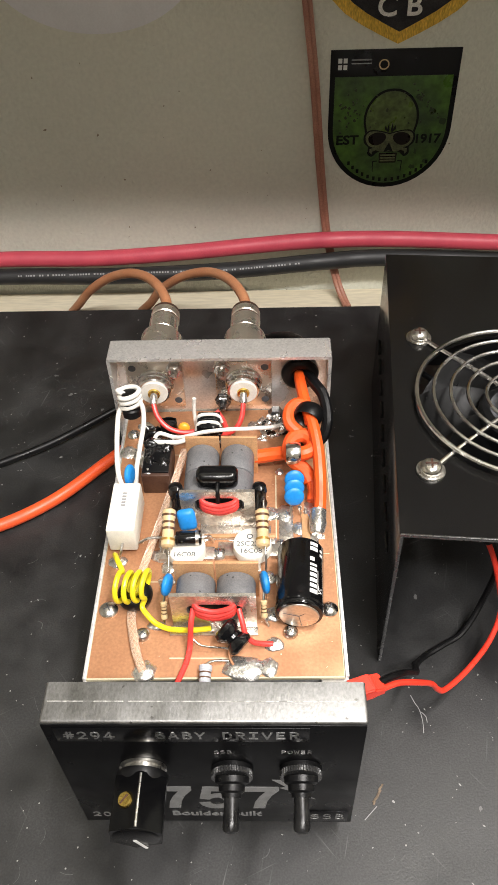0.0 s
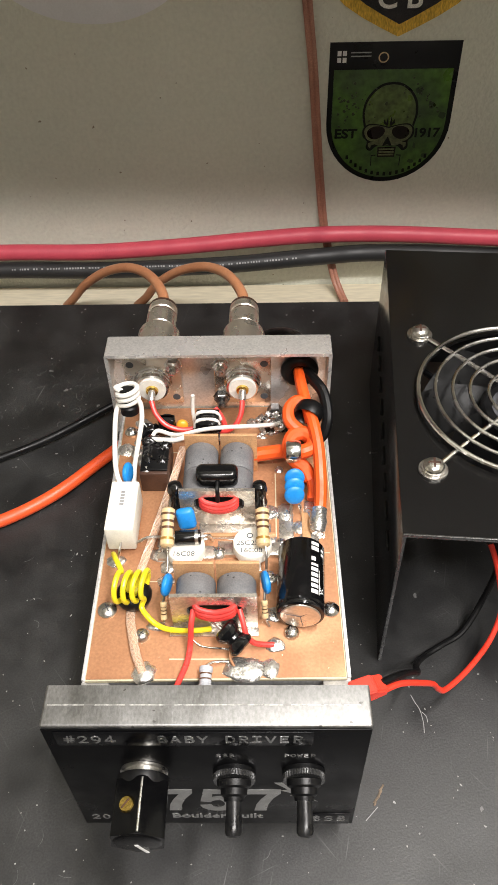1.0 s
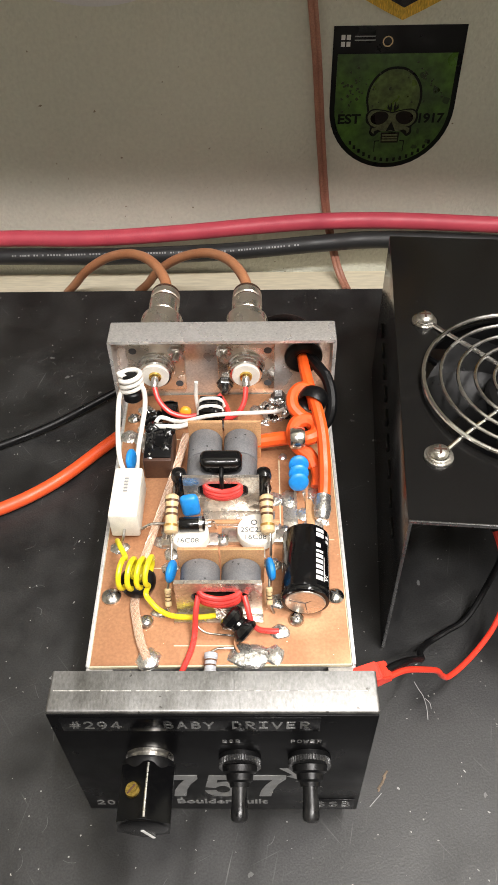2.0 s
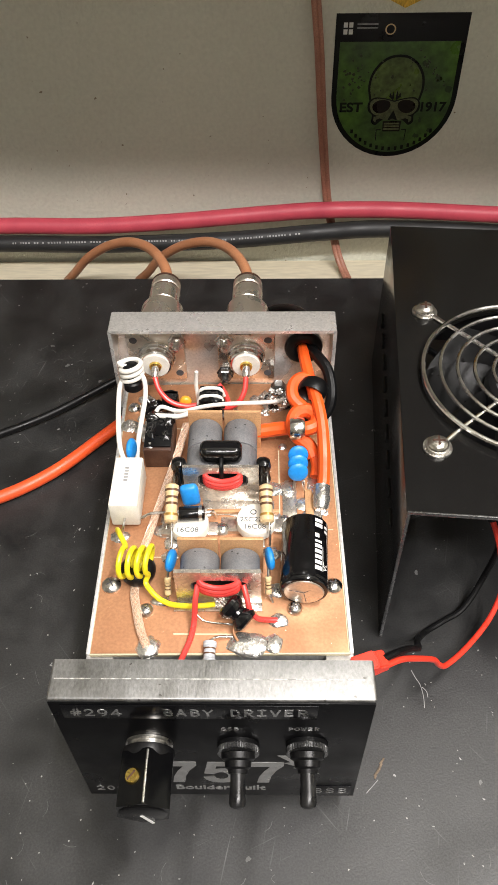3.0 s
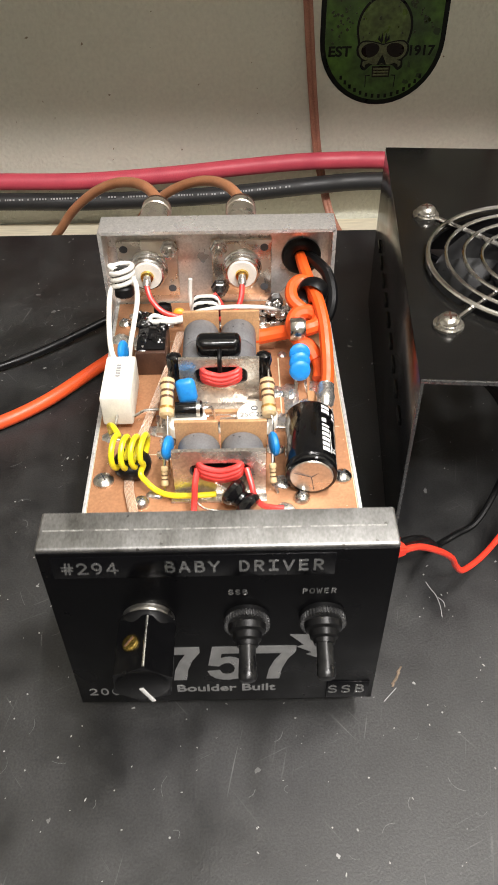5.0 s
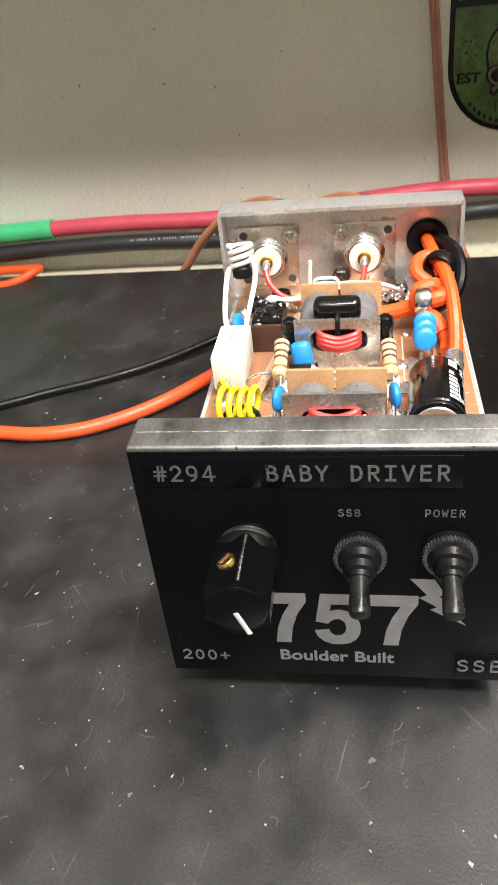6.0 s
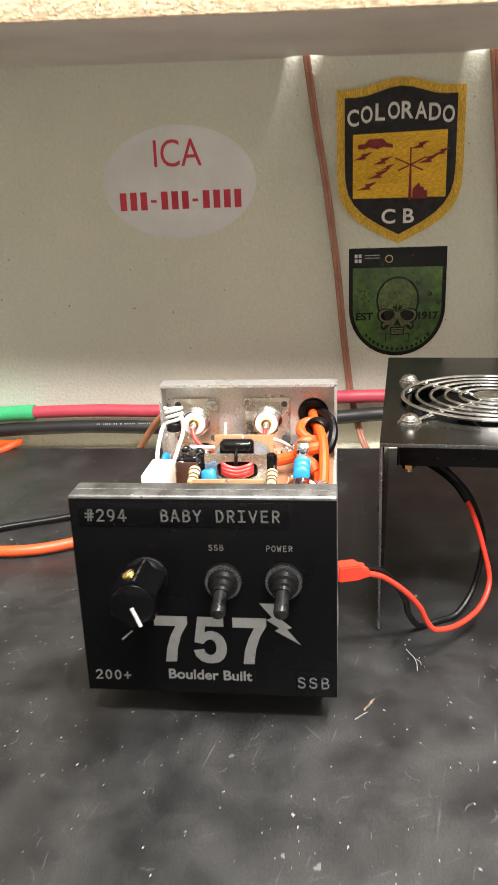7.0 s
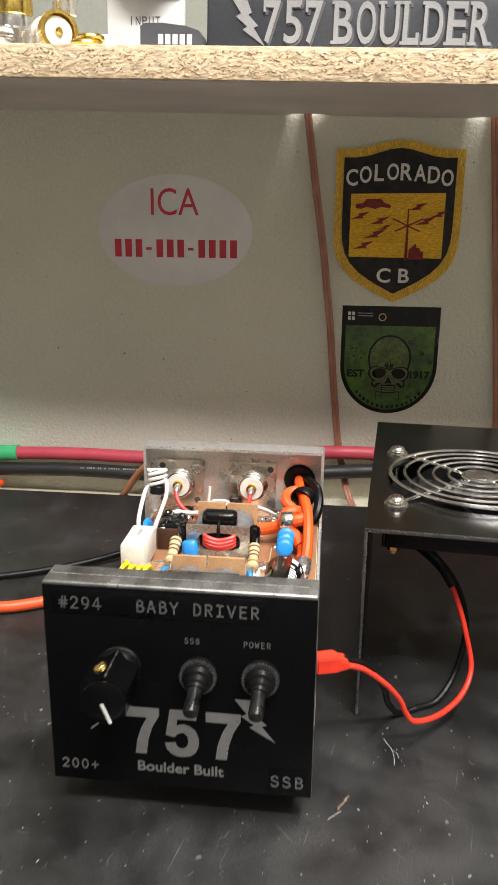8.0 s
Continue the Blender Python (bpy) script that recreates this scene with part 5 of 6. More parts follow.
for v in ((10, 40.5, 8, 5, 2.2), (19, 40.5, 3.5, 4), (-27, 39, 4.5, 4.5, 2.5), (21, 50, 4, 3), (-24, 58, 4, 2), (20.5, 63, 4, 3.2), (-21.5, 85, 3.5, 4), (-25, 91, 5, 3.5),
          (36, 97, 4, 9, 1.2), (38, 112, 4.5, 7, 1.8), (26, 113, 4, 5), (33, 105, 5, 3.5, 1.0), (20, 98, 3, 3), (-8, 101, 4, 3), (5, 101.5, 7, 3, 1.2), (20, 113, 4, 4), (21, 164, 6, 5, 2.5),
          (26, 169, 3.5, 3.5, 3), (-46, 150, 4, 4), (-41, 148, 3, 3), (-40, 167, 4, 3), (-15, 160, 4, 3), (1, 158, 3.5, 3.5), (-36, 161, 4.5, 4), (24, 137, 2, 2), (-43, 88, 4, 3), (-22, 78, 3.5, 3), (18.5, 80, 4, 3),
          (-30, 166, 3, 2.5), (-22, 163, 2.5, 2.5), (12, 167, 3, 3), (-14, 57, 6, 1.8, 1.0)):
    solder(*v)


def wire(name, pts, r, mt, parent, label="", sub=7):
    return part(name, tube(mesh(), pts, r, 10, sub), mt, parent, label)


def transformer(x0, x1, y0, y1, top, cores, wind_z, hx, hz, rx, rz, label, segs=1):
    """Binocular transformer: ferrite tubes between two end plates, wound with red wire."""
    t = part("transformer", holed_plate(mesh(), x0, x1, PZ, top, y0, y0 + 1.5, hx, hz, rx, rz), TIN, amp, label)
    xm = (x0 + x1) / 2
    for a, b in ((x0 + 0.3, xm - 0.4), (xm + 0.4, x1 + 0.8)):
        part("rear_plate", add_box(mesh(), a, b, y1, y1 + 1.4, PZ, top + 0.4, 0.2), TAN_BOARD, t, "tan copper-clad end plate")
    for cx0, cz, r in cores:
        ln = (y1 - y0 - 2.2) / segs
        for s in range(segs):
            bm = mesh()
            rod(bm, (cx0, y0 + 1.8 + s * ln, cz), (cx0, y0 + 1.6 + (s + 1) * ln, cz), r, 0.8, 40)
            part("ferrite_core", bm, FERRITE, t, "grey ferrite tube")
    # black insert behind the hole stands in for the shade inside it
    bm = mesh()
    add_box(bm, hx - rx * 0.93, hx + rx * 0.93, y0 + 1.2, y0 + 1.7, hz - rz * 0.9, hz + rz * 0.9, 0.1)
    part("opening_shade", bm, BLACK_PLASTIC, t, "black insert for the shade inside the opening")
    for k in range(4):
        dz = wind_z + (k - 1.5) * 1.5
        out = 2.8 - 0.7 * abs(k - 1.5)
        wire("winding", [(hx - rx * 0.72, y0 + 1.0, dz + 1.0), (hx - rx * 0.55, y0 - out * 0.6, dz + 0.3), (hx, y0 - out, dz - 0.8), (hx + rx * 0.55, y0 - out * 0.6, dz + 0.3), (hx + rx * 0.72, y0 + 1.0, dz + 1.0)], 1.1, RED_WIRE, t, "red winding")
    return t


t1 = transformer(-17.2, 14.6, 57, 71.2, 74.0, ((-8.7, 63, 7.5), (6.7, 63, 7.5)), 65.0, -1.0, 65.0, 10.4, 3.6, "small ferrite transformer with red winding")
part("foot_strip", add_box(mesh(), -18.5, 15, 53.6, 57, PZ, PZ + 1.0, 0.2), TIN, t1)
t2 = transformer(-17.2, 13.6, 106, 136.5, 74.6, ((-9.6, 65, 7.2), (5.6, 65, 7.2)), 66.5, -1.2, 66.5, 10.3, 4.4, "large ferrite transformer with red winding", 2)
part("foot_strip", add_box(mesh(), -10, 20, 98.8, 106, PZ, PZ + 0.8, 0.2), TIN, t2)
part("tan_strip", add_box(mesh(), -8, 22, 99.2, 101.0, PZ, PZ + 2.0, 0.3), TAN_BOARD, t2, "tan board strip")

# moulded black capacitor on the large transformer
bm = add_box(mesh(), -10.4, 6.8, 109.5, 117.5, 70.9, 80.4, 2.9, 5)
for v in bm.verts:
    k = abs(v.co.x / MM + 1.8) / 9.8
    v.co.z = (75.8 + (v.co.z / MM - 75.8) * (0.84 + 0.16 * k * k)) * MM
mc = part("mica_capacitor", bm, BLACK_GLOSS, amp, "glossy black moulded capacitor")
bm = mesh()
for row in range(2):
    for k in range(7):
        add_box(bm, -6.2 + k * 1.3, -5.3 + k * 1.3, 111.6 + row * 2.1, 112.9 + row * 2.1, 78.4, 79.7)
part("print_bars", bm, PRINT, mc, "small pale print bars")
wire("lead", [(-1.5, 110.5, 76), (-1.5, 106.5, 74.5), (-1.5, 105.4, 70), (-1.5, 105.2, 62)], 0.9, BLACK_RUBBER, mc)

# cement resistor
cr = part("cement_resistor", add_box(mesh(), -46.3, -34.6, 91.5, 117, 55, 68.6, 0.9), WHITE_CERAMIC, amp, "white ceramic block resistor")
bm = mesh()
for k in range(5):
    add_box(bm, -41.5, -39.8, 104 + k * 1.6, 105 + k * 1.6, 68.55, 68.75)
part("print_bars", bm, SIGN_LETTER, cr, "faint grey print bars")
wire("lead", [(-40.5, 92, 60), (-41, 88.5, 58), (-42.5, 87.5, PZ)], 0.6, STEEL, cr)
wire("lead", [(-40.5, 117, 62), (-41, 120, 60), (-42, 121, PZ)], 0.6, STEEL, cr)
wire("side_lead", [(-34.5, 93, 58), (-30, 94, 60), (-25, 94, 60.5), (-21, 93.5, 62)], 0.6, STEEL, cr)

# electrolytic capacitor
a, b = (30.4, 57.0, 61.2), (31.9, 87.0, 61.2)
ec = part("electrolytic_capacitor", lathe(mesh(), a, b, [(0, 7.6), (0.01, 8.8), (0.03, 9.1), (0.06, 9.1), (0.08, 8.6), (0.1, 9.1), (0.97, 9.1), (0.99, 8.7), (1, 7.8)], 40), BLACK_GLOSS, amp, "black sleeved electrolytic capacitor")
part("can_end", lathe(mesh(), (30.37, 56.6, 61.2), a, [(0, 7.2), (0.6, 7.5), (1, 7.6)], 36), CAN_TOP, ec, "bare can end with vent grooves")
bm = mesh()
for an in (40, 160, 280):
    tube(bm, [(30.35, 56.55, 61.2), (30.35 + 6.4 * math.cos(radians(an)), 56.55, 61.2 + 6.4 * math.sin(radians(an)))], 0.15, 6, 2)
part("vent_grooves", bm, DARK_GREY, ec)


def wrap(bm, u0, u1, a0, a1, r):
    """A printed patch on the capacitor's sleeve: along from u0 to u1, round from a0 to a1 degrees."""
    m, ln = axis_matrix(V(*a), V(*b))
    inv = []
    for u in (u0, u1):
        inv.append([bm.verts.new(V(a[0] + (b[0] - a[0]) * u + r * math.cos(radians(a0 + (a1 - a0) * k / 4)), a[1] + (b[1] - a[1]) * u, a[2] + r * math.sin(radians(a0 + (a1 - a0) * k / 4)))) for k in range(5)])
    for k in range(4):
        bm.faces.new((inv[0][k], inv[0][k + 1], inv[1][k + 1], inv[1][k]))


bm = mesh()
for u0, u1 in ((0.16, 0.22), (0.245, 0.30), (0.325, 0.38), (0.405, 0.46), (0.485, 0.54), (0.565, 0.60)):
    wrap(bm, u0, u1, 46, 66, 9.16)
for u0, u1 in ((0.80, 0.86), (0.88, 0.93)):
    wrap(bm, u0, u1, 44, 66, 9.16)
wrap(bm, 0.64, 0.70, 54, 66, 9.16)
wrap(bm, 0.16, 0.52, 41.5, 43.5, 9.16)
part("brand_bars", bm, WHITE_PRINT, ec, "white sleeve print")
bm = mesh()
for u0, u1 in ((0.76, 0.80), (0.83, 0.87)):
    wrap(bm, u0, u1, 24, 36, 9.16)
part("print_bars", bm, WHITE_PRINT, ec, "white sleeve print")
th = radians(33)
vent = letters("VENT", 0, 8.5, -1.2, 1.2, 0, 0.1, 0.01)
vent.transform(Matrix.Translation(V(30.6 + 9.15 * math.cos(th), 62.5, 61.2 + 9.15 * math.sin(th)))
               @ Matrix(((0, -math.cos(th), -math.sin(th), 0), (1, 0, 0, 0), (0, -math.sin(th), math.cos(th), 0), (0, 0, 0, 1))))
part("lettering", vent, WHITE_PRINT, ec, "white sleeve print")

# carbon resistors


def resistor(p0, p1, r, mt, bands, ends=()):
    ob = part("resistor", lathe(mesh(), p0, p1, [(0, r * 0.6), (0.05, r * 0.98), (0.12, r), (0.22, r), (0.27, r * 0.86), (0.73, r * 0.86), (0.78, r), (0.88, r), (0.95, r * 0.98), (1, r * 0.6)], 22), mt, amp, "banded resistor")
    d = [q - w for q, w in zip(p1, p0)]
    for u, bmt in bands:
        rr = r * (1.03 if u < 0.23 or u > 0.77 else 0.90)
        part("band", lathe(mesh(), tuple(w + k * (u - 0.03) for w, k in zip(p0, d)), tuple(w + k * (u + 0.03) for w, k in zip(p0, d)), [(0, rr), (1, rr)], 22), bmt, ob)
    for pts in ends:
        wire("lead", pts, 0.5, STEEL, ob)
    return ob


BANDS = ((0.18, BAND_BROWN), (0.36, BAND_BROWN), (0.52, BAND_BROWN), (0.80, BAND_GOLD))
resistor((-21.4, 102.5, 68.4), (-21.4, 87.2, 62.6), 2.85, TAN_RES, BANDS, ([(-20.8, 88, 63.5), (-20.9, 84, 60), (-21, 79, 57), (-21, 76, PZ)], [(-20.8, 102.5, 69), (-20.5, 107, 69), (-20, 110, 64)]))
resistor((16.4, 103.5, 66.6), (16.9, 87.8, 61.8), 2.85, TAN_RES, BANDS, ([(17.8, 89, 62.5), (18, 85, 60), (18, 80, PZ)], [(17.3, 103.5, 67), (17, 108, 68), (16.8, 111, 64)]))
SMALL = ((0.25, BAND_BROWN), (0.45, BAND_BROWN), (0.65, BAND_BROWN))
resistor((-20.8, 63, 61.5), (-20.8, 59, 55.5), 1.3, TAN_RES, SMALL, ([(-20.8, 63, 61.5), (-20.3, 66, 65)], [(-20.8, 59, 55.5), (-21, 57.5, PZ)]))
resistor((17.2, 63.5, 61.5), (17.4, 59.5, 55.5), 1.3, TAN_RES, SMALL, ([(17.2, 63.5, 61.5), (17.4, 67, 65)], [(17.4, 59.5, 55.5), (19, 58, PZ)]))
resistor((-4.0, 40.2, 54.9), (-4.2, 31.4, 53.4), 2.5, GREY_RES, ((0.34, BAND_BROWN), (0.55, BAND_BROWN)), ([(-4.0, 40.2, 54.9), (-1.5, 42, 54.4), (4, 43, 53)], [(-4.2, 31.4, 53.4), (-4.4, 27, 51)]))


def dipped(c, r, thick, axis, mt, label, legs=()):
    """Dipped disc: a fat coin with soft edges."""
    bm = mesh()
    p = [Vector(c), Vector(c)]
    d = Vector(axis).normalized() * thick / 2
    lathe(bm, tuple(p[0] - d), tuple(p[1] + d), [(0, r * 0.55), (0.1, r * 0.82), (0.3, r * 0.97), (0.5, r), (0.7, r * 0.97), (0.9, r * 0.82), (1, r * 0.55)], 26)
    ob = part("disc_capacitor", bm, mt, amp, label)
    for pts in legs:
        wire("lead", pts, 0.45, STEEL, ob)
    return ob


dipped((-19.5, 67.5, 66), 4.4, 3.0, (1, -0.25, 0), BLUE_DIP, "blue dipped capacitor", ([(-19.5, 67, 62), (-20, 68, PZ)], [(-20, 71, 66), (-21, 76, 60), (-21, 78, PZ)]))
dipped((17.8, 68.5, 66), 4.4, 3.0, (1, 0.2, 0), BLUE_DIP, "blue dipped capacitor", ([(17.8, 68, 62), (18, 69, PZ)], [(17.8, 72, 66), (18, 78, 60), (18.2, 80, PZ)]))
bm = mesh()
add_box(bm, -18.2, -10.6, 98.6, 102.6, 59.2, 68.8, 1.9)
bm.transform(Matrix.Translation(V(-14.4, 100.6, 64)) @ Matrix.Rotation(radians(-22), 4, "X") @ Matrix.Rotation(radians(-10), 4, "Y") @ Matrix.Translation(-V(-14.4, 100.6, 64)))
blue_block = part("dipped_capacitor", bm, BLUE_DIP, amp, "square blue dipped capacitor", smooth=60)
for pts in ([(-14.5, 100, 63), (-15, 99, PZ)], [(-11.5, 100, 63), (-9, 100, PZ)]):
    wire("lead", pts, 0.45, STEEL, blue_block)
dipped((-41, 125, 64.5), 4.6, 3.0, (1, -0.15, 0.1), BLUE_DIP, "blue dipped capacitor", ([(-41, 124, 60), (-41, 123, PZ)],))
for k in range(3):
    dipped((30.2 - k * 0.1, 121.5 - k * 3.3, 64.6 - k * 1.7), 4.3, 2.7, (0.05, -0.93, 0.36), BLUE_DIP, "blue dipped capacitor", ([(29, 120 - k * 3.6, 61 - k * 2), (28.4, 117 - k * 3, PZ)], [(32, 120 - k * 3.6, 61 - k * 2), (33, 118 - k * 3, PZ)]))
for x in (-19.2, 15.4):
    bm = mesh()
    lathe(bm, (x, 109.5, 59.5), (x, 111, 74), [(0, 1.2), (0.08, 2.7), (0.25, 3.3), (0.42, 2.7), (0.58, 2.7), (0.75, 3.3), (0.92, 2.8), (1, 1.1)], 20)
    fb = part("dipped_choke", bm, BLACK_GLOSS, amp, "glossy black dipped choke")
    wire("lead", [(x, 109.5, 60), (x, 109.3, 55), (x - 0.3, 109, PZ)], 0.5, STEEL, fb)

# tinned pads and spilt solder
for x0, x1, y0, y1 in ((23.5, 29.5, 98, 111), (34.5, 42.5, 99, 119), (-27, -19, 95, 100), (-2, 4, 93, 98)):
    part("tinned_pad", add_box(mesh(), x0, x1, y0, y1, PZ - 0.05, PZ + 0.28, 0.12), TIN, pcb, "tinned copper pad")
prng = random.Random(31)
for k in range(22):
    px, py = (prng.uniform(14, 34), prng.uniform(156, 168)) if k % 2 else (prng.uniform(-47, -20), prng.uniform(148, 168))
    solder(px, py, prng.uniform(0.8, 2.4), prng.uniform(0.8, 2.2), prng.uniform(0.8, 2.4))

# diode, transistors, relay
dd = part("diode", rod(mesh(), (-18.6, 93.0, 61), (-8.2, 93.5, 61), 3.0, 0.4, 24), BLACK_GLOSS, amp, "black barrel diode with a silver band")
part("band", rod(mesh(), (-10.6, 93.4, 61), (-9.2, 93.45, 61), 3.08), STEEL, dd, "silver band")
wire("lead", [(-8.2, 93.5, 61), (-5, 95, 60), (-4, 98, PZ)], 0.6, STEEL, dd)
wire("lead", [(-18.6, 93, 61), (-23, 92, 60), (-25, 91, PZ)], 0.6, STEEL, dd)
for x, y, nrow in ((-14.6, 91.0, 1), (12.4, 92.6, 2)):
    tr = part("power_transistor", lathe(mesh(), (x, y, 54.2), (x, y, 58.6), [(0, 7.9), (0.85, 7.9), (0.97, 7.6), (1, 7.2)], 40), WHITE_CERAMIC, amp, "round white ceramic transistor")
    part("flange", add_box(mesh(), x - 11.5, x + 11.5, y - 3.2, y + 3.2, PZ, 54.2, 0.4), TIN, tr, "tinned mounting flange")
    for dx, dy in ((0, 1), (0, -1)):
        part("tab", add_box(mesh(), x - 3.5, x + 3.5, y + (6.5 if dy > 0 else -11), y + (11 if dy > 0 else -6.5), 54.0, 54.5, 0.1), TIN, tr)
    part("lettering", lie_flat(letters("16C08", x - 4.4, x + 4.0, -1.1, 1.1, 0, 0.1), y - 4.0, 58.6), DARK_GREY, tr, "small dark print")
    if nrow == 2:
        part("lettering", lie_flat(letters("2SC22", x - 6.4, x + 2.6, -1.1, 1.1, 0, 0.1), y - 0.4, 58.6), DARK_GREY, tr, "small dark print")
        part("maker_mark", lie_flat(ring(mesh(), (x - 1.0, -0.1, 0.0), 1.1, 0.22, "y", 18, 6), y + 3.2, 58.6), DARK_GREY, tr, "small dark maker mark")
rl = part("relay", add_box(mesh(), -36.3, -24.0, 125, 147, PZ, 63.5, 0.6), BROWN_PLASTIC, amp, "brown-black relay block with messy glue")
part("top_plate", add_box(mesh(), -36.0, -24.3, 126.5, 146.8, 63.4, 64.6, 0.4), BLACK_PLASTIC, rl)
for gx, gy, ga, gb, gc in ((-30.5, 137, 4.6, 6.5, 1.4), (-33.6, 143.5, 3.2, 3.0, 2.6), (-26.4, 141.5, 2.4, 4.2, 2.0), (-26.8, 132.0, 2.6, 2.4, 1.5), (-33.2, 133.5, 2.2, 3.4, 1.8)):
    part("glue", blob(mesh(), (gx, gy, 64.2), ga, gb, gc, 0.55, 0.5), BLACK_GLOSS, rl, "shiny black glue", smooth=60)
solder(-31.5, 149.5, 4.0, 2.6, 3.2, 58.5)
solder(-24.5, 148.0, 2.4, 2.2, 2.4, 60.5)
solder(-37.0, 138.0, 1.8, 3.4, 2.4, 58.0)
solder(-33.5, 128, 2.5, 2, 1.6, 63.3)
r2 = part("small_relay", add_box(mesh(), -13.5, -3.0, 152, 162, 52.2, 66.5, 0.6), BLACK_PLASTIC, amp, "black board relay wrapped with white wire")
for gx, gy, gz, ga, gb, gc in ((-8, 154.5, 66.2, 4.5, 3.5, 1.8), (-4.6, 153, 62.5, 2.6, 2.6, 3.6), (-12, 153, 61.5, 2.4, 2.4, 4.2), (-8.5, 151.8, 58.5, 3.6, 1.8, 3.4)):
    part("glue", blob(mesh(), (gx, gy, gz), ga, gb, gc, 0.6, 0.5), BLACK_GLOSS, r2, "shiny black glue", smooth=60)
solder(-14.8, 154.5, 2.4, 2.4, 2.2, 57.5)
solder(-1.6, 153.0, 2.6, 2.2, 2.0, 56.5)
for k in range(2):
    wire("pale_wire", [(-14, 153.5 + k * 5, 63), (-12.5, 153.5 + k * 5, 67.2), (-8, 154 + k * 5, 67.6), (-4, 153.5 + k * 5, 67.2), (-2.4, 153.5 + k * 5, 63)], 0.8, WHITE_WIRE, r2, "white wire")
wire("pale_wire", [(-14.5, 160, 58), (-15.2, 162, 66), (-14.7, 163, 74)], 0.9, WHITE_WIRE, r2, "white wire end")
tq = part("small_transistor", lathe(mesh(), (-27.5, 160, 56), (-27.5, 160, 62), [(0, 4.0), (0.9, 4.0), (1, 3.6)], 20), BLACK_PLASTIC, amp, "small black transistor")
part("case_back", add_box(mesh(), -31.5, -24, 161, 163, 56, 62, 0.4), BLACK_PLASTIC, tq)
part("glue", blob(mesh(), (-36, 158, 55), 5, 4, 5, 0.5), BLACK_GLOSS, tq, "shiny black glue", smooth=60)
dipped((-20.5, 160, 58), 2.8, 3.4, (0, -1, 0.3), TANTALUM, "amber tantalum capacitor", ([(-20.5, 160, 56), (-20.5, 160, PZ)],))

for sx, sy, sz, sa in ((18, 163, 55, 2.4), (21, 161, 56.5, 2.0), (24.5, 160.5, 55, 2.6), (27.5, 164, 56, 2.2), (16.5, 166.5, 54, 2.6), (29, 168, 54.5, 2.2), (23, 166, 58, 1.6), (19.5, 167.5, 57, 1.5)):
    part("solder_splash", blob(mesh(), (sx, sy, sz), sa, sa * 0.8, sa, 0.8, 0.9), SOLDER, pcb, "rough solder and flux", smooth=60)
for sx, sy, sa in ((20.5, 162.5, 2.6), (26, 162, 2.2), (17.5, 164.5, 1.8)):
    part("flux_spot", blob(mesh(), (sx, sy, 53), sa, sa * 0.9, 3.4, 0.8, 0.9), BLACK_GLOSS, pcb, "dark burnt flux", smooth=60)

# yellow coil on a dark toroid
part("toroid", ring(mesh(), (-33.2, 69.5, 56.4), 4.4, 2.6, "z", 36, 12, 1.3), BLACK_RUBBER, amp, "dark toroid core under a yellow coil")
pts = [(-43.5, 89, 54), (-42.8, 86, 60), (-40, 79, 66)]
for i in range(int(3.5 * 12) + 1):
    t = i / 12
    an = 2 * math.pi * t + 0.6
    wide = 1.0 + 0.10 * math.sin(5.1 * t)
    pts.append((-38.6 + t * 3.3 + 1.6 * math.cos(an), 69.0 + 5.6 * wide * math.cos(an), 63.2 + 5.6 * wide * math.sin(an)))
pts += [(-29.5, 63, 57.5), (-26.8, 59.5, 56.5), (-23.5, 57, 55.3), (-19, 55.2, 54.8), (-13, 54.4, 55.2), (-7, 54.6, 55.2), (-3, 55.6, 54.5)]
wire("yellow_coil", pts, 1.05, YELLOW_WIRE, amp, "yellow wire wound in an open coil", 4)

# braid strap
wire_bm = mesh()
tube(wire_bm, [(-27, 38.5, 53.6), (-30, 45, 53.8), (-32.5, 54, 54), (-34, 62, 53.5), (-33.5, 76, 53.4), (-31, 88, 54), (-27.5, 104, 55), (-24.5, 118, 56), (-21.5, 132, 57), (-19.2, 146, 58)], 2, 10, 8, flat=(1.7, 0.7))
part("braid_strap", wire_bm, BRAID, amp, "flat tinned copper braid")

weave = mesh()
line = smooth_line([(-27, 38.5, 53.6), (-30, 45, 53.8), (-32.5, 54, 54), (-34, 62, 53.5), (-33.5, 76, 53.4), (-31, 88, 54), (-27.5, 104, 55), (-24.5, 118, 56), (-21.5, 132, 57), (-19.2, 146, 58)], 14)
for sign in (-1, 1):
    for shift in range(6):
        pts = []
        for i, q in enumerate(line):
            turn = sign * i * 0.24 + shift * math.pi / 3
            pts.append((q.x + 1.62 * math.cos(turn), q.y, q.z + 0.68 * math.sin(turn) + 0.03))
        tube(weave, pts, 0.14, 4, 1, straight=True)
part("braid_weave", weave, BRAID_PALE, amp, "pale woven strands of the braid")

# red leads at the front
wire("red_lead", [(-8.8, 57, 66), (-9.6, 52.5, 63), (-10, 49.5, 58), (-10.4, 46, 55), (-11.5, 41, 54), (-14, 34, 53.6), (-17, 26, 53.4)], 1.1, RED_WIRE, amp, "red wire from the winding")
wire("bare_lead", [(-9.9, 50, 57.5), (-6, 47.5, 56), (2, 47, 55), (8, 46.8, 54)], 0.4, STEEL, amp, "thin bare wire")
wire("red_lead", [(8.0, 57, 66), (9.4, 53, 63), (10.5, 50, 60), (13, 49, 56), (17, 49.3, 54), (20.5, 49.8, 53)], 1.05, RED_WIRE, amp, "red wire to a solder pad")
bm = mesh()
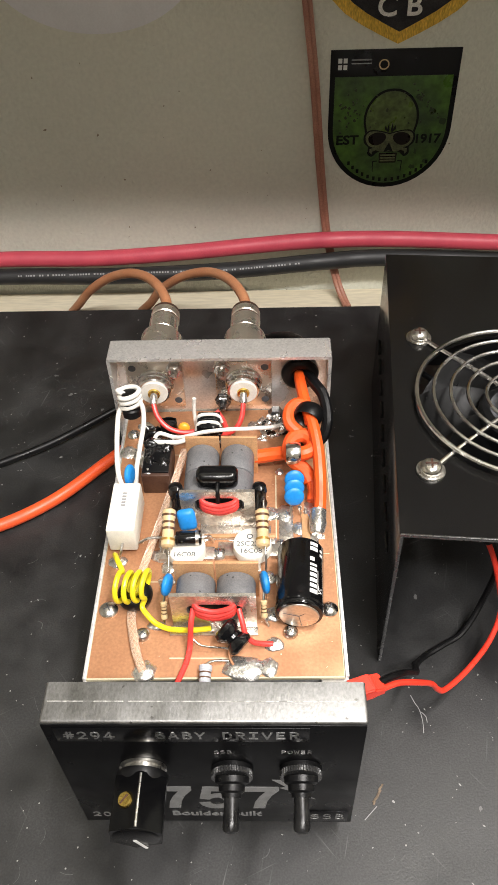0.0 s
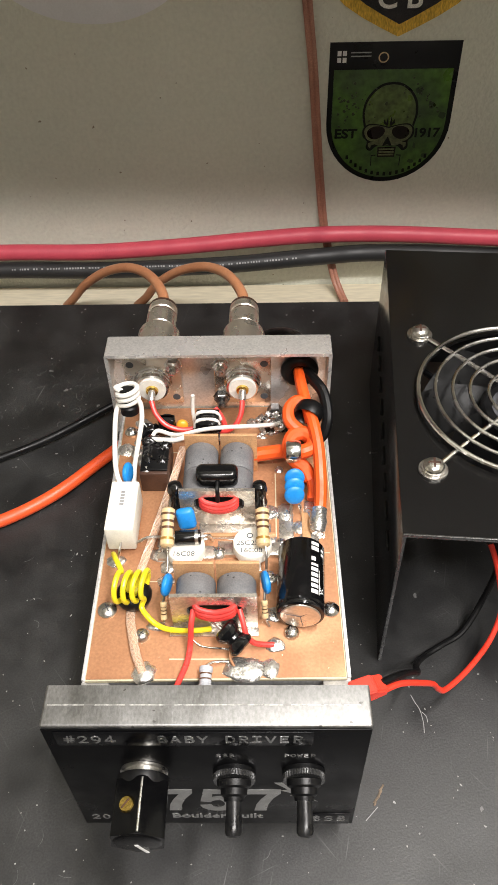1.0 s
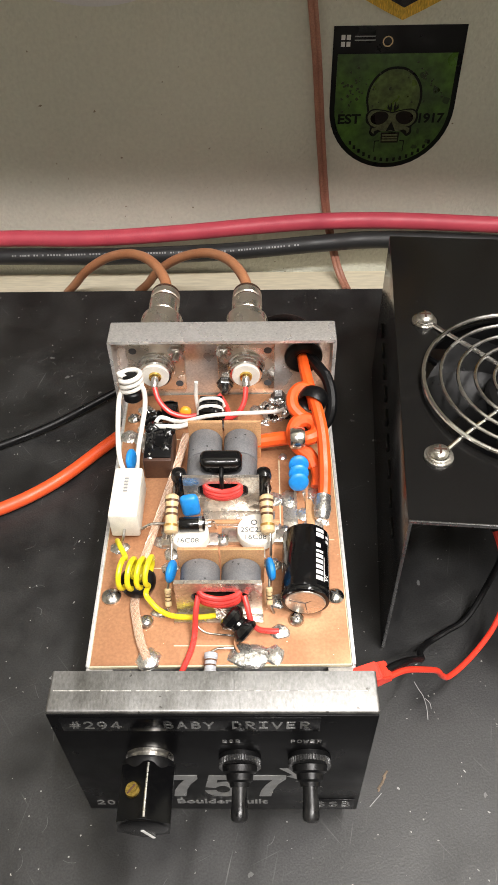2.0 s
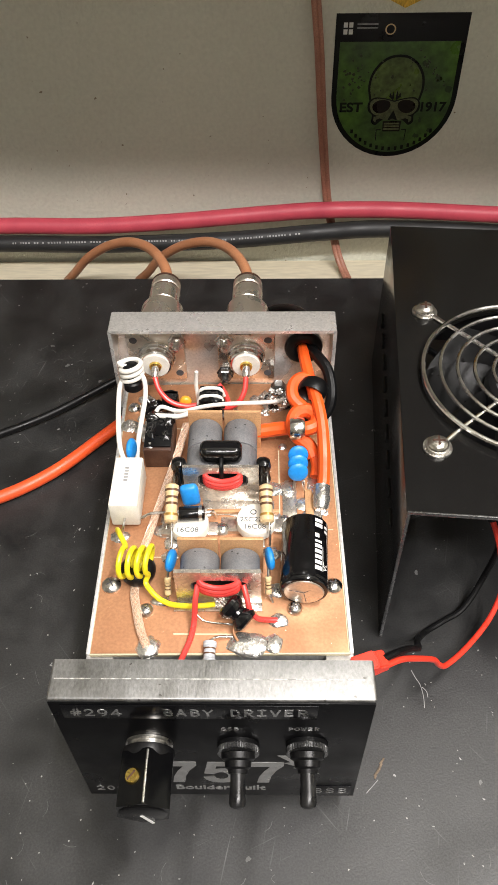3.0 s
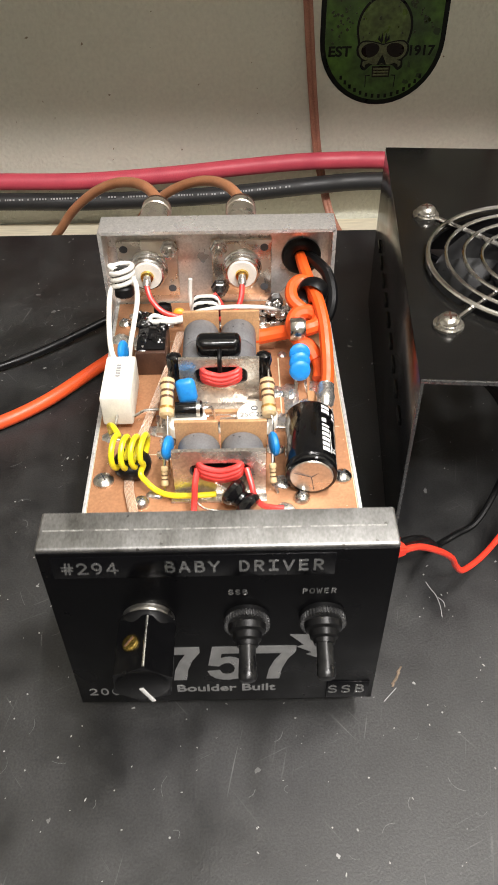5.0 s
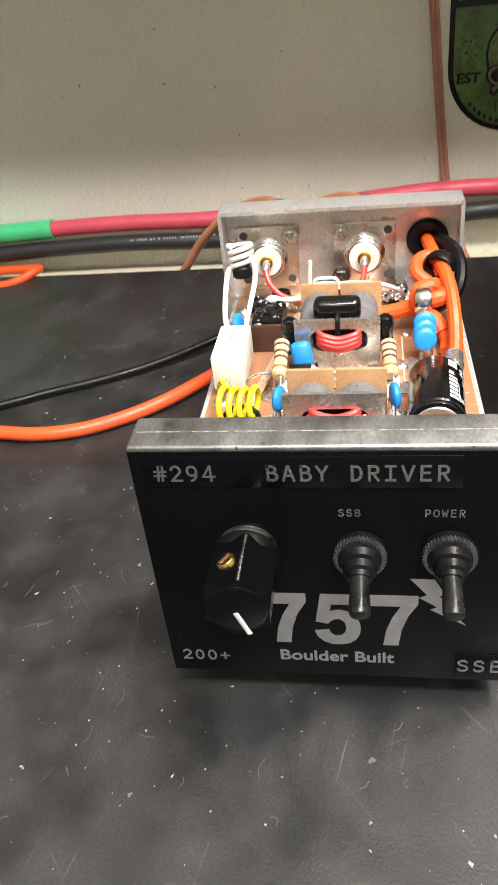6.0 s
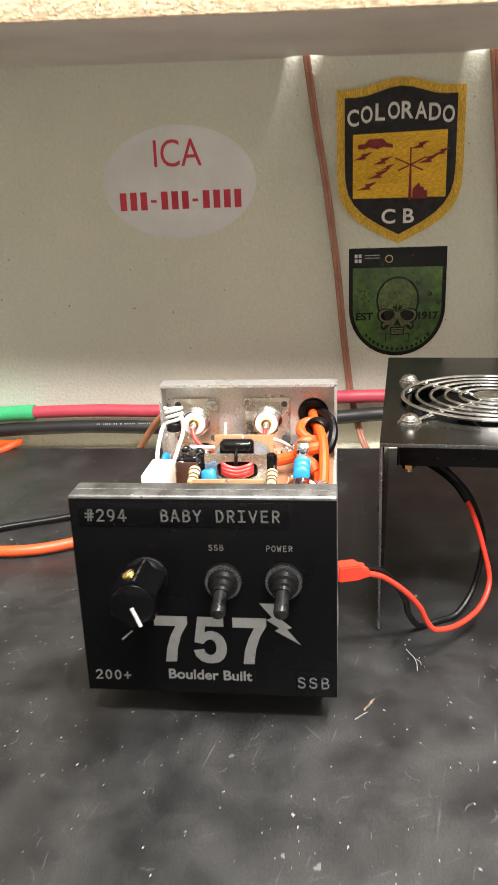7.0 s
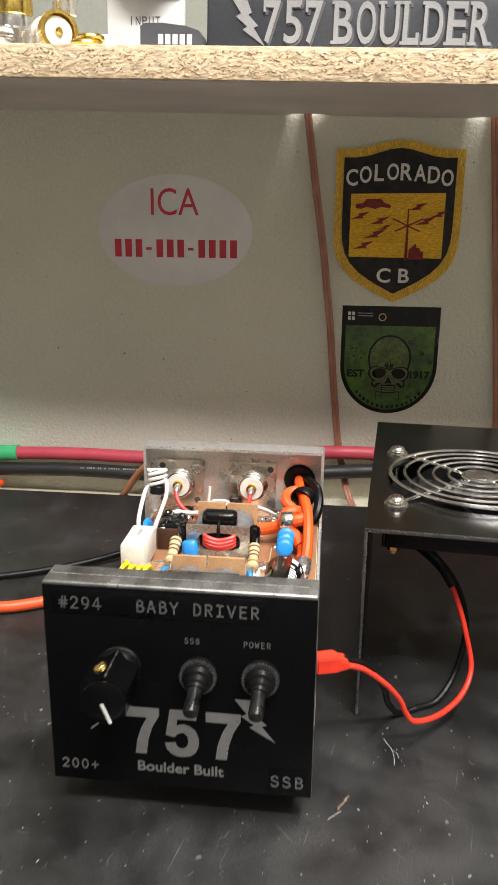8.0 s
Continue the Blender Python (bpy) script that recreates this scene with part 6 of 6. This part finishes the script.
lathe(bm, (1.8, 52.6, 60.6), (9.8, 46.4, 56.6), [(0, 3.4), (0.06, 4.6), (0.2, 5.1), (0.34, 4.6), (0.46, 3.3), (0.56, 3.3), (0.68, 4.6), (0.84, 5.1), (0.95, 4.5), (1, 3.2)], 26)
part("ferrite_bead", bm, BLACK_GLOSS, amp, "glossy black waisted ferrite bead")
wire("bare_lead", [(2.0, 51.5, 60), (-1.5, 54, 61), (-4, 55, 62)], 0.45, STEEL, amp, "thin bare wire")
wire("copper_lead", [(5, 47.5, 57), (4.5, 44, 54.5), (6, 41, 53.4)], 0.5, COPPER, amp, "thin copper wire")

# back panel tray
bm = tray(mesh(), -52.5, 47.5, 166, 180, 12, 95, True, 1.5)
bp = part("back_panel", bm, BACK_ALU, amp, "folded aluminium back panel")


def socket(x, z, nut_side, low_nut):
    s = part("coax_socket", add_box(mesh(), x - 13.2, x + 13.2, 176.2, 178.3, z - 14.5, z + 13.2, 0.5), NICKEL, amp, "square-flanged coaxial socket")
    part("boss", lathe(mesh(), (x, 176.2, z), (x, 170.2, z), [(0, 8.8), (0.2, 8.8), (0.24, 8.2), (0.5, 8.2), (0.54, 7.8), (0.92, 7.8), (1, 7.2)], 36), CHROME, s, "bright turned boss")
    part("insulator", lathe(mesh(), (x, 170.4, z), (x, 169.2, z), [(0, 6.5), (1, 6.3)], 32), WHITE_PTFE, s, "white insulator")
    part("gold_rim", lathe(mesh(), (x, 169.3, z), (x, 168.2, z), [(0, 3.0), (1, 2.7)], 20), GOLD, s, "gold collar")
    part("pin", lathe(mesh(), (x, 168.4, z), (x, 163.2, z - 1.4), [(0, 1.7), (0.8, 1.7), (1, 1.0)], 16), SOLDER, s, "soldered centre pin")
    for dx in (-10, 10):
        for dz in (-10.5, 9.5):
            px, pz = x + dx, z + dz
            if dx * nut_side > 0 and (dz > 0 or low_nut):
                bm = mesh()
                lathe(bm, (px, 176.3, pz), (px, 173.2, pz), [(0, 4.3), (0.1, 4.3), (0.12, 3.7), (0.85, 3.7), (1, 3.2)], 6)
                # lower nut uses a blackened metal to carry its darker reflection
                nt = part("nut", bm, STEEL if dz > 0 else DARK_METAL, s, "hexagon nut", smooth=0)
                part("thread_end", rod(mesh(), (px, 173.3, pz), (px, 169.5, pz), 1.6, 0.3, 14), STEEL if dz > 0 else DARK_METAL, nt)
            else:
                part("flange_hole", rod(mesh(), (px, 176.4, pz), (px, 176.05, pz), 1.8, 0, 16), DARK_GREY, s, "empty screw hole")
    return s


socket(-34.0, 71.5, 1, False)
socket(7.6, 71.5, -1, True)
part("terminal_nut", lathe(mesh(), (22.5, 172, 57), (22.5, 168, 57), [(0, 3.6), (1, 3.4)], 6), DARK_METAL, amp, "dark steel nut", smooth=0)
wire("red_lead", [(-34, 164, 70.3), (-32, 159.5, 66), (-27, 156, 62), (-20, 155, 60), (-14, 156, 60)], 1.2, RED_WIRE, amp, "red wire from socket to relay")
wire("red_lead", [(7.6, 164, 70.3), (7.0, 159.5, 66), (4.5, 156, 62), (0, 155, 59), (-4, 156, 58.5)], 1.2, RED_WIRE, amp, "red wire from socket to relay")
wire("red_lead", [(-5, 163, 66), (-2, 160, 63), (0, 157, 58), (1, 156.5, 53)], 1.2, RED_WIRE, amp, "short red wire")

# white wires
pts = [(-42.5, 117.5, 63), (-45.5, 124, 66), (-47.2, 136, 70), (-47.8, 150, 75)]
for i in range(3 * 10 + 1):
    t = i / 10
    an = 2 * math.pi * t + math.pi
    pts.append((-42.6 + 4.5 * math.cos(an), 157 + 4.4 * math.sin(an), 76.2 + t * 2.9 - 1.2 * math.sin(an) + 0.9 * math.cos(an)))
pts += [(-38.2, 155, 80), (-36.6, 151, 73), (-38, 142, 66), (-39.5, 134, 60), (-40, 128, 54)]
wire("white_coil", pts, 1.1, WHITE_WIRE, amp, "white wire wound round a black bead", 4)
part("black_bead", lathe(mesh(), (-42.2, 154.2, 71.5), (-42.6, 157.0, 84.0), [(0, 3.2), (0.06, 4.1), (0.3, 4.1), (0.36, 3.5), (0.95, 3.5), (1, 2.9)], 24), BLACK_RUBBER, amp, "black ferrite bead")
wire("white_wire", [(-34, 148, 60), (-31, 151, 63.5), (-25, 150, 62.5), (-20, 148, 64), (-10, 146, 69), (0, 145.5, 71), (10, 147, 70), (17, 150.5, 67), (22, 156, 62), (24.5, 163, 56)], 0.95, WHITE_WIRE, amp, "white wire across the board")
wire("white_wire", [(-34.5, 145, 64.5), (-28, 143, 66), (-21, 143, 66), (-17, 146, 65)], 1.1, WHITE_WIRE, amp, "white wire over the relay")

# grommet, orange leads and ties
part("grommet", ring(mesh(), (34, 177.6, 75.5), 6.2, 2.6, "y", 36, 12), BLACK_RUBBER, amp, "black rubber grommet")
part("grommet_core", lathe(mesh(), (34, 178.3, 75.5), (34, 177.4, 75.5), [(0, 6), (1, 6)], 30), BLACK_PLASTIC, amp)
og = wire("orange_lead", [(34, 186, 75.5), (33.8, 178, 75.5), (34.2, 168, 76.5), (36, 156, 76), (38.8, 144, 74.5), (40.6, 133, 70.5), (41.2, 122, 64), (41, 114, 58.5), (40.2, 108, 55.5)], 2.65, ORANGE_WIRE, amp, "orange-red power lead")
part("lug", lathe(mesh(), (40.3, 111, 56.4), (39.2, 100, 54), [(0, 3.4), (0.35, 3.4), (0.5, 3.8), (0.9, 3.2), (1, 2.2)], 20), SOLDER, og, "soldered cable end")
wire("black_lead", [(36.5, 186, 75), (37, 178, 75.5), (40, 169, 77.5), (44, 161, 76.5), (45.6, 152, 72), (44.0, 146.5, 66), (39.5, 146, 61), (36, 150, 57)], 2.6, BLACK_RUBBER, amp, "black power lead")
kn = wire("orange_jumper", [(13, 139.5, 59.5), (20, 139.5, 61), (26, 138.5, 63), (30, 135.5, 66.5), (34, 133, 68.5), (38, 135, 69), (38.6, 139.5, 69.5), (35, 142.5, 70), (30, 141.5, 69.5), (28.2, 137.5, 67), (30, 133, 64), (35, 130, 61), (37.5, 126, 58)], 3.2, ORANGE_WIRE, amp, "knotted orange-red lead", 8)
wire("orange_loop", [(38, 142, 66.5), (33, 144, 70), (28.5, 147.5, 73), (28.8, 153, 75.5), (32.5, 156, 76.5), (36.5, 154, 75), (38, 148, 71)], 2.8, ORANGE_WIRE, kn)
wire("orange_tail", [(37, 128, 59), (38.5, 123, 56), (37.8, 118, 54.2)], 2.4, ORANGE_WIRE, kn)
bm = mesh()
ring(bm, (37.2, 150.5, 75.3), 4.4, 0.9, "y", 30, 8, 4.0)
bm.transform(Matrix.Translation(V(37.2, 150.5, 75.3)) @ Matrix.Rotation(radians(-20), 4, "Z") @ Matrix.Diagonal((1.25, 1, 1, 1)) @ Matrix.Translation(-V(37.2, 150.5, 75.3)))
part("cable_tie", bm, BLACK_PLASTIC, amp, "broad black cable tie")
bm = mesh()
ring(bm, (30.0, 133.5, 68.0), 4.3, 0.7, "x", 30, 8, 4.5)
part("silver_tie", bm, CHROME, amp, "silver metal clip")
bm = mesh()
add_box(bm, 33, 36.5, 94, 112, PZ + 0.05, 53.2, 0.3)
part("copper_strip", bm, TAN_BOARD, amp, "narrow copper-clad strip")

# ---- plugs and coax behind ----


def plug(x, z):
    """Coaxial plug: knurled coupling ring, stepped sleeve."""
    p = thing("coax_plug", (x, 181, z), "dull nickel coaxial plug with brown cable on the back panel", "plug", "plugs on the back panel")
    part("coupling_ring", lathe(mesh(), (x, 180.1, z), (x, 213, z), [(0, 9.2), (0.04, 10.3), (0.36, 10.3), (0.38, 9.7), (0.44, 9.7), (0.46, 10.4), (0.86, 10.4), (0.88, 10.2), (0.97, 7.6), (1, 7.0)], 40), NICKEL, p, "turned coupling ring")
    part("knurling", knurled(mesh(), (x, 182, z), (x, 191, z), 10.6, 0.6, 34), NICKEL, p, smooth=0)
    part("sleeve", lathe(mesh(), (x, 212.5, z), (x, 230, z), [(0, 7.0), (0.04, 7.6), (0.60, 7.6), (0.63, 7.0), (0.70, 7.0), (0.73, 7.5), (0.97, 7.4), (1, 6.9)], 36), NICKEL, p, "polished nickel sleeve")
    part("neck_groove", ring(mesh(), (x, 224.2, z), 6.8, 0.4, "y", 34, 8), BROWN_PLASTIC, p, "dark groove")
    part("end_ring", lathe(mesh(), (x, 229.9, z), (x, 232.6, z), [(0, 7.3), (0.5, 7.3), (0.75, 6.8), (0.8, 5.4), (1, 4.6)], 32), BROWN_PLASTIC, p, "dark end ring")
    return p


p1, p2 = plug(-34.0, 71.5), plug(7.6, 71.5)
part("coax_cable", tube(mesh(), [(-34, 229, 71.5), (-35.5, 245, 70), (-43, 265, 66.5), (-53, 282, 61), (-65, 295, 54), (-80, 308, 42), (-96, 320, 25), (-108, 329, 8), (-116, 336, -3.2)], 2.8, 14, 8), COAX, p1, "brown coaxial cable")
part("coax_cable", tube(mesh(), [(7.6, 229, 71.5), (6.4, 245, 70), (0, 265, 66.5), (-9, 282, 61), (-20, 295, 54), (-35, 308, 42), (-50, 320, 25), (-60, 329, 8), (-68, 336, -3.2)], 2.8, 14, 8), COAX, p2, "brown coaxial cable")

# ---- supply leads on the mat ----
cable("red_supply_lead", [(-420, 150, 4), (-300, 158, 4), (-215, 150, 4), (-164, 140.5, 4), (-138, 139.5, 4), (-116, 146.5, 4), (-92, 163, 4.5), (-68, 188, 6), (-40, 212, 12), (-8, 222, 30), (20, 214, 56), (32, 200, 73), (34, 186, 75.5)], 3.3, SUPPLY_RED, "orange-red supply lead across the mat")
cable("black_supply_lead", [(-420, 140, 3.2), (-300, 155, 3.2), (-200, 160, 2.6), (-150, 180, 2.8), (-126, 191, 3), (-101, 205, 4), (-72, 225, 7), (-40, 240, 16), (-5, 242, 34), (22, 228, 58), (35, 205, 73), (36.5, 186, 75)], 2.2, BLACK_RUBBER, "black supply lead across the mat")

# ---- red plug of the fan lead ----
pl = thing("lead_plug", (54, 31, 46), "flat red two-pin plug in the amplifier's side", "plug")
bm = mesh()
prism(bm, [(48.7, 46.6), (48.7, 53.2), (57.5, 53), (58.5, 51.6), (62, 50.6), (62, 47.2), (58.5, 46.8), (57.5, 46.3)], 28, 35)
bmesh.ops.bevel(bm, geom=list(bm.edges), offset=0.5 * MM, segments=2, affect="EDGES")
bm.transform(Matrix.Translation(V(47.6, 29, 50)) @ Matrix.Rotation(radians(20), 4, "Z") @ Matrix.Translation(V(-47.6, -29, -50)))
part("shell", bm, LEAD_WIRE, pl)

# ---- shavings and scuffs on the mat ----


def shaving(pts, r, label="thin pale plastic shaving on the mat"):
    return solid("plastic_shaving", tube(mesh(), pts, r, 6, 4, flat=(r, 0.10)), SIGN_LETTER if r > 0.15 else CHIP_DARK, label, "shaving", "shavings on the mat")


shaving([(78.6, 55.5, 0.2), (80, 52, 0.25), (81.5, 49, 0.2), (82.2, 44, 0.3), (82, 39, 0.2)], 0.17)
shaving([(82.2, 48, 0.2), (83.8, 46, 0.25), (84, 43.5, 0.2)], 0.16)
shaving([(55, 5, 0.2), (57.5, 7.5, 0.3), (60, 10, 0.2)], 0.16)
bm = mesh()
for u, w, ln, an in ((0, 0, 5.5, 0.95), (0.8, 1.6, 4.2, 1.1), (-0.7, -1.2, 3.6, 0.8), (1.6, 3.2, 3.0, 0.9), (-1.4, -2.4, 2.4, 1.2)):
    cx, cy = 60.5 + u, 14 + w
    dx, dy = ln / 2 * math.cos(an), ln / 2 * math.sin(an)
    tube(bm, [(cx - dx, cy - dy, 0.25), (cx + 0.2, cy, 0.5), (cx + dx, cy + dy, 0.25)], 0.5, 6, 3, flat=(0.38, 0.2))
solid("wood_splinter", bm, TORN_WOOD, "small torn brown wood splinter on the mat", "splinter")
drng = random.Random(11)
bm = mesh()
for i in range(520):
    x, y = drng.uniform(-210, 150), drng.uniform(-150, 320)
    if -60 < x < 64 and -6 < y < 205 or 62 < x and y > 66:
        continue
    s = drng.uniform(0.12, 0.42)
    ln = drng.choice((1, 1, 1.5, 2.6))
    an = drng.uniform(0, math.pi)
    r = bmesh.ops.create_icosphere(bm, subdivisions=1, radius=1.0)
    for v in r["verts"]:
        q = Vector((v.co.x * s * ln, v.co.y * s, v.co.z * 0.15 + 0.1))
        v.co = V(x + q.x * math.cos(an) - q.y * math.sin(an), y + q.x * math.sin(an) + q.y * math.cos(an), q.z)
solid("crumbs", bm, CRUMB, "scattered pale crumbs and dust on the mat", "crumbs", kind="stuff")

# scuffs and scratches worn into the mat
srng = random.Random(23)
bm = mesh()
for i in range(330):
    x, y = (srng.uniform(-210, 150), srng.uniform(-160, 300)) if i < 230 else (srng.uniform(-150, -56), srng.uniform(200, 318))
    if -58 < x < 62 and -4 < y < 205 or 64 < x and y > 68:
        continue
    ln, an, w = srng.uniform(1.5, 7), srng.gauss(1.2, 0.7), srng.uniform(0.06, 0.16)
    bend = srng.uniform(-1.5, 1.5)
    pts = [(x + ln * (u - 0.5) * math.cos(an) - bend * math.sin(an) * (1 - 4 * (u - 0.5) ** 2), y + ln * (u - 0.5) * math.sin(an) + bend * math.cos(an) * (1 - 4 * (u - 0.5) ** 2), 0.03) for u in (0, 0.33, 0.66, 1)]
    tube(bm, pts, w, 4, 2, flat=(w, 0.03))
solid("scuffs", bm, SCUFF, "fine grey scuffs and scratches worn into the mat", "scuffs", kind="stuff")
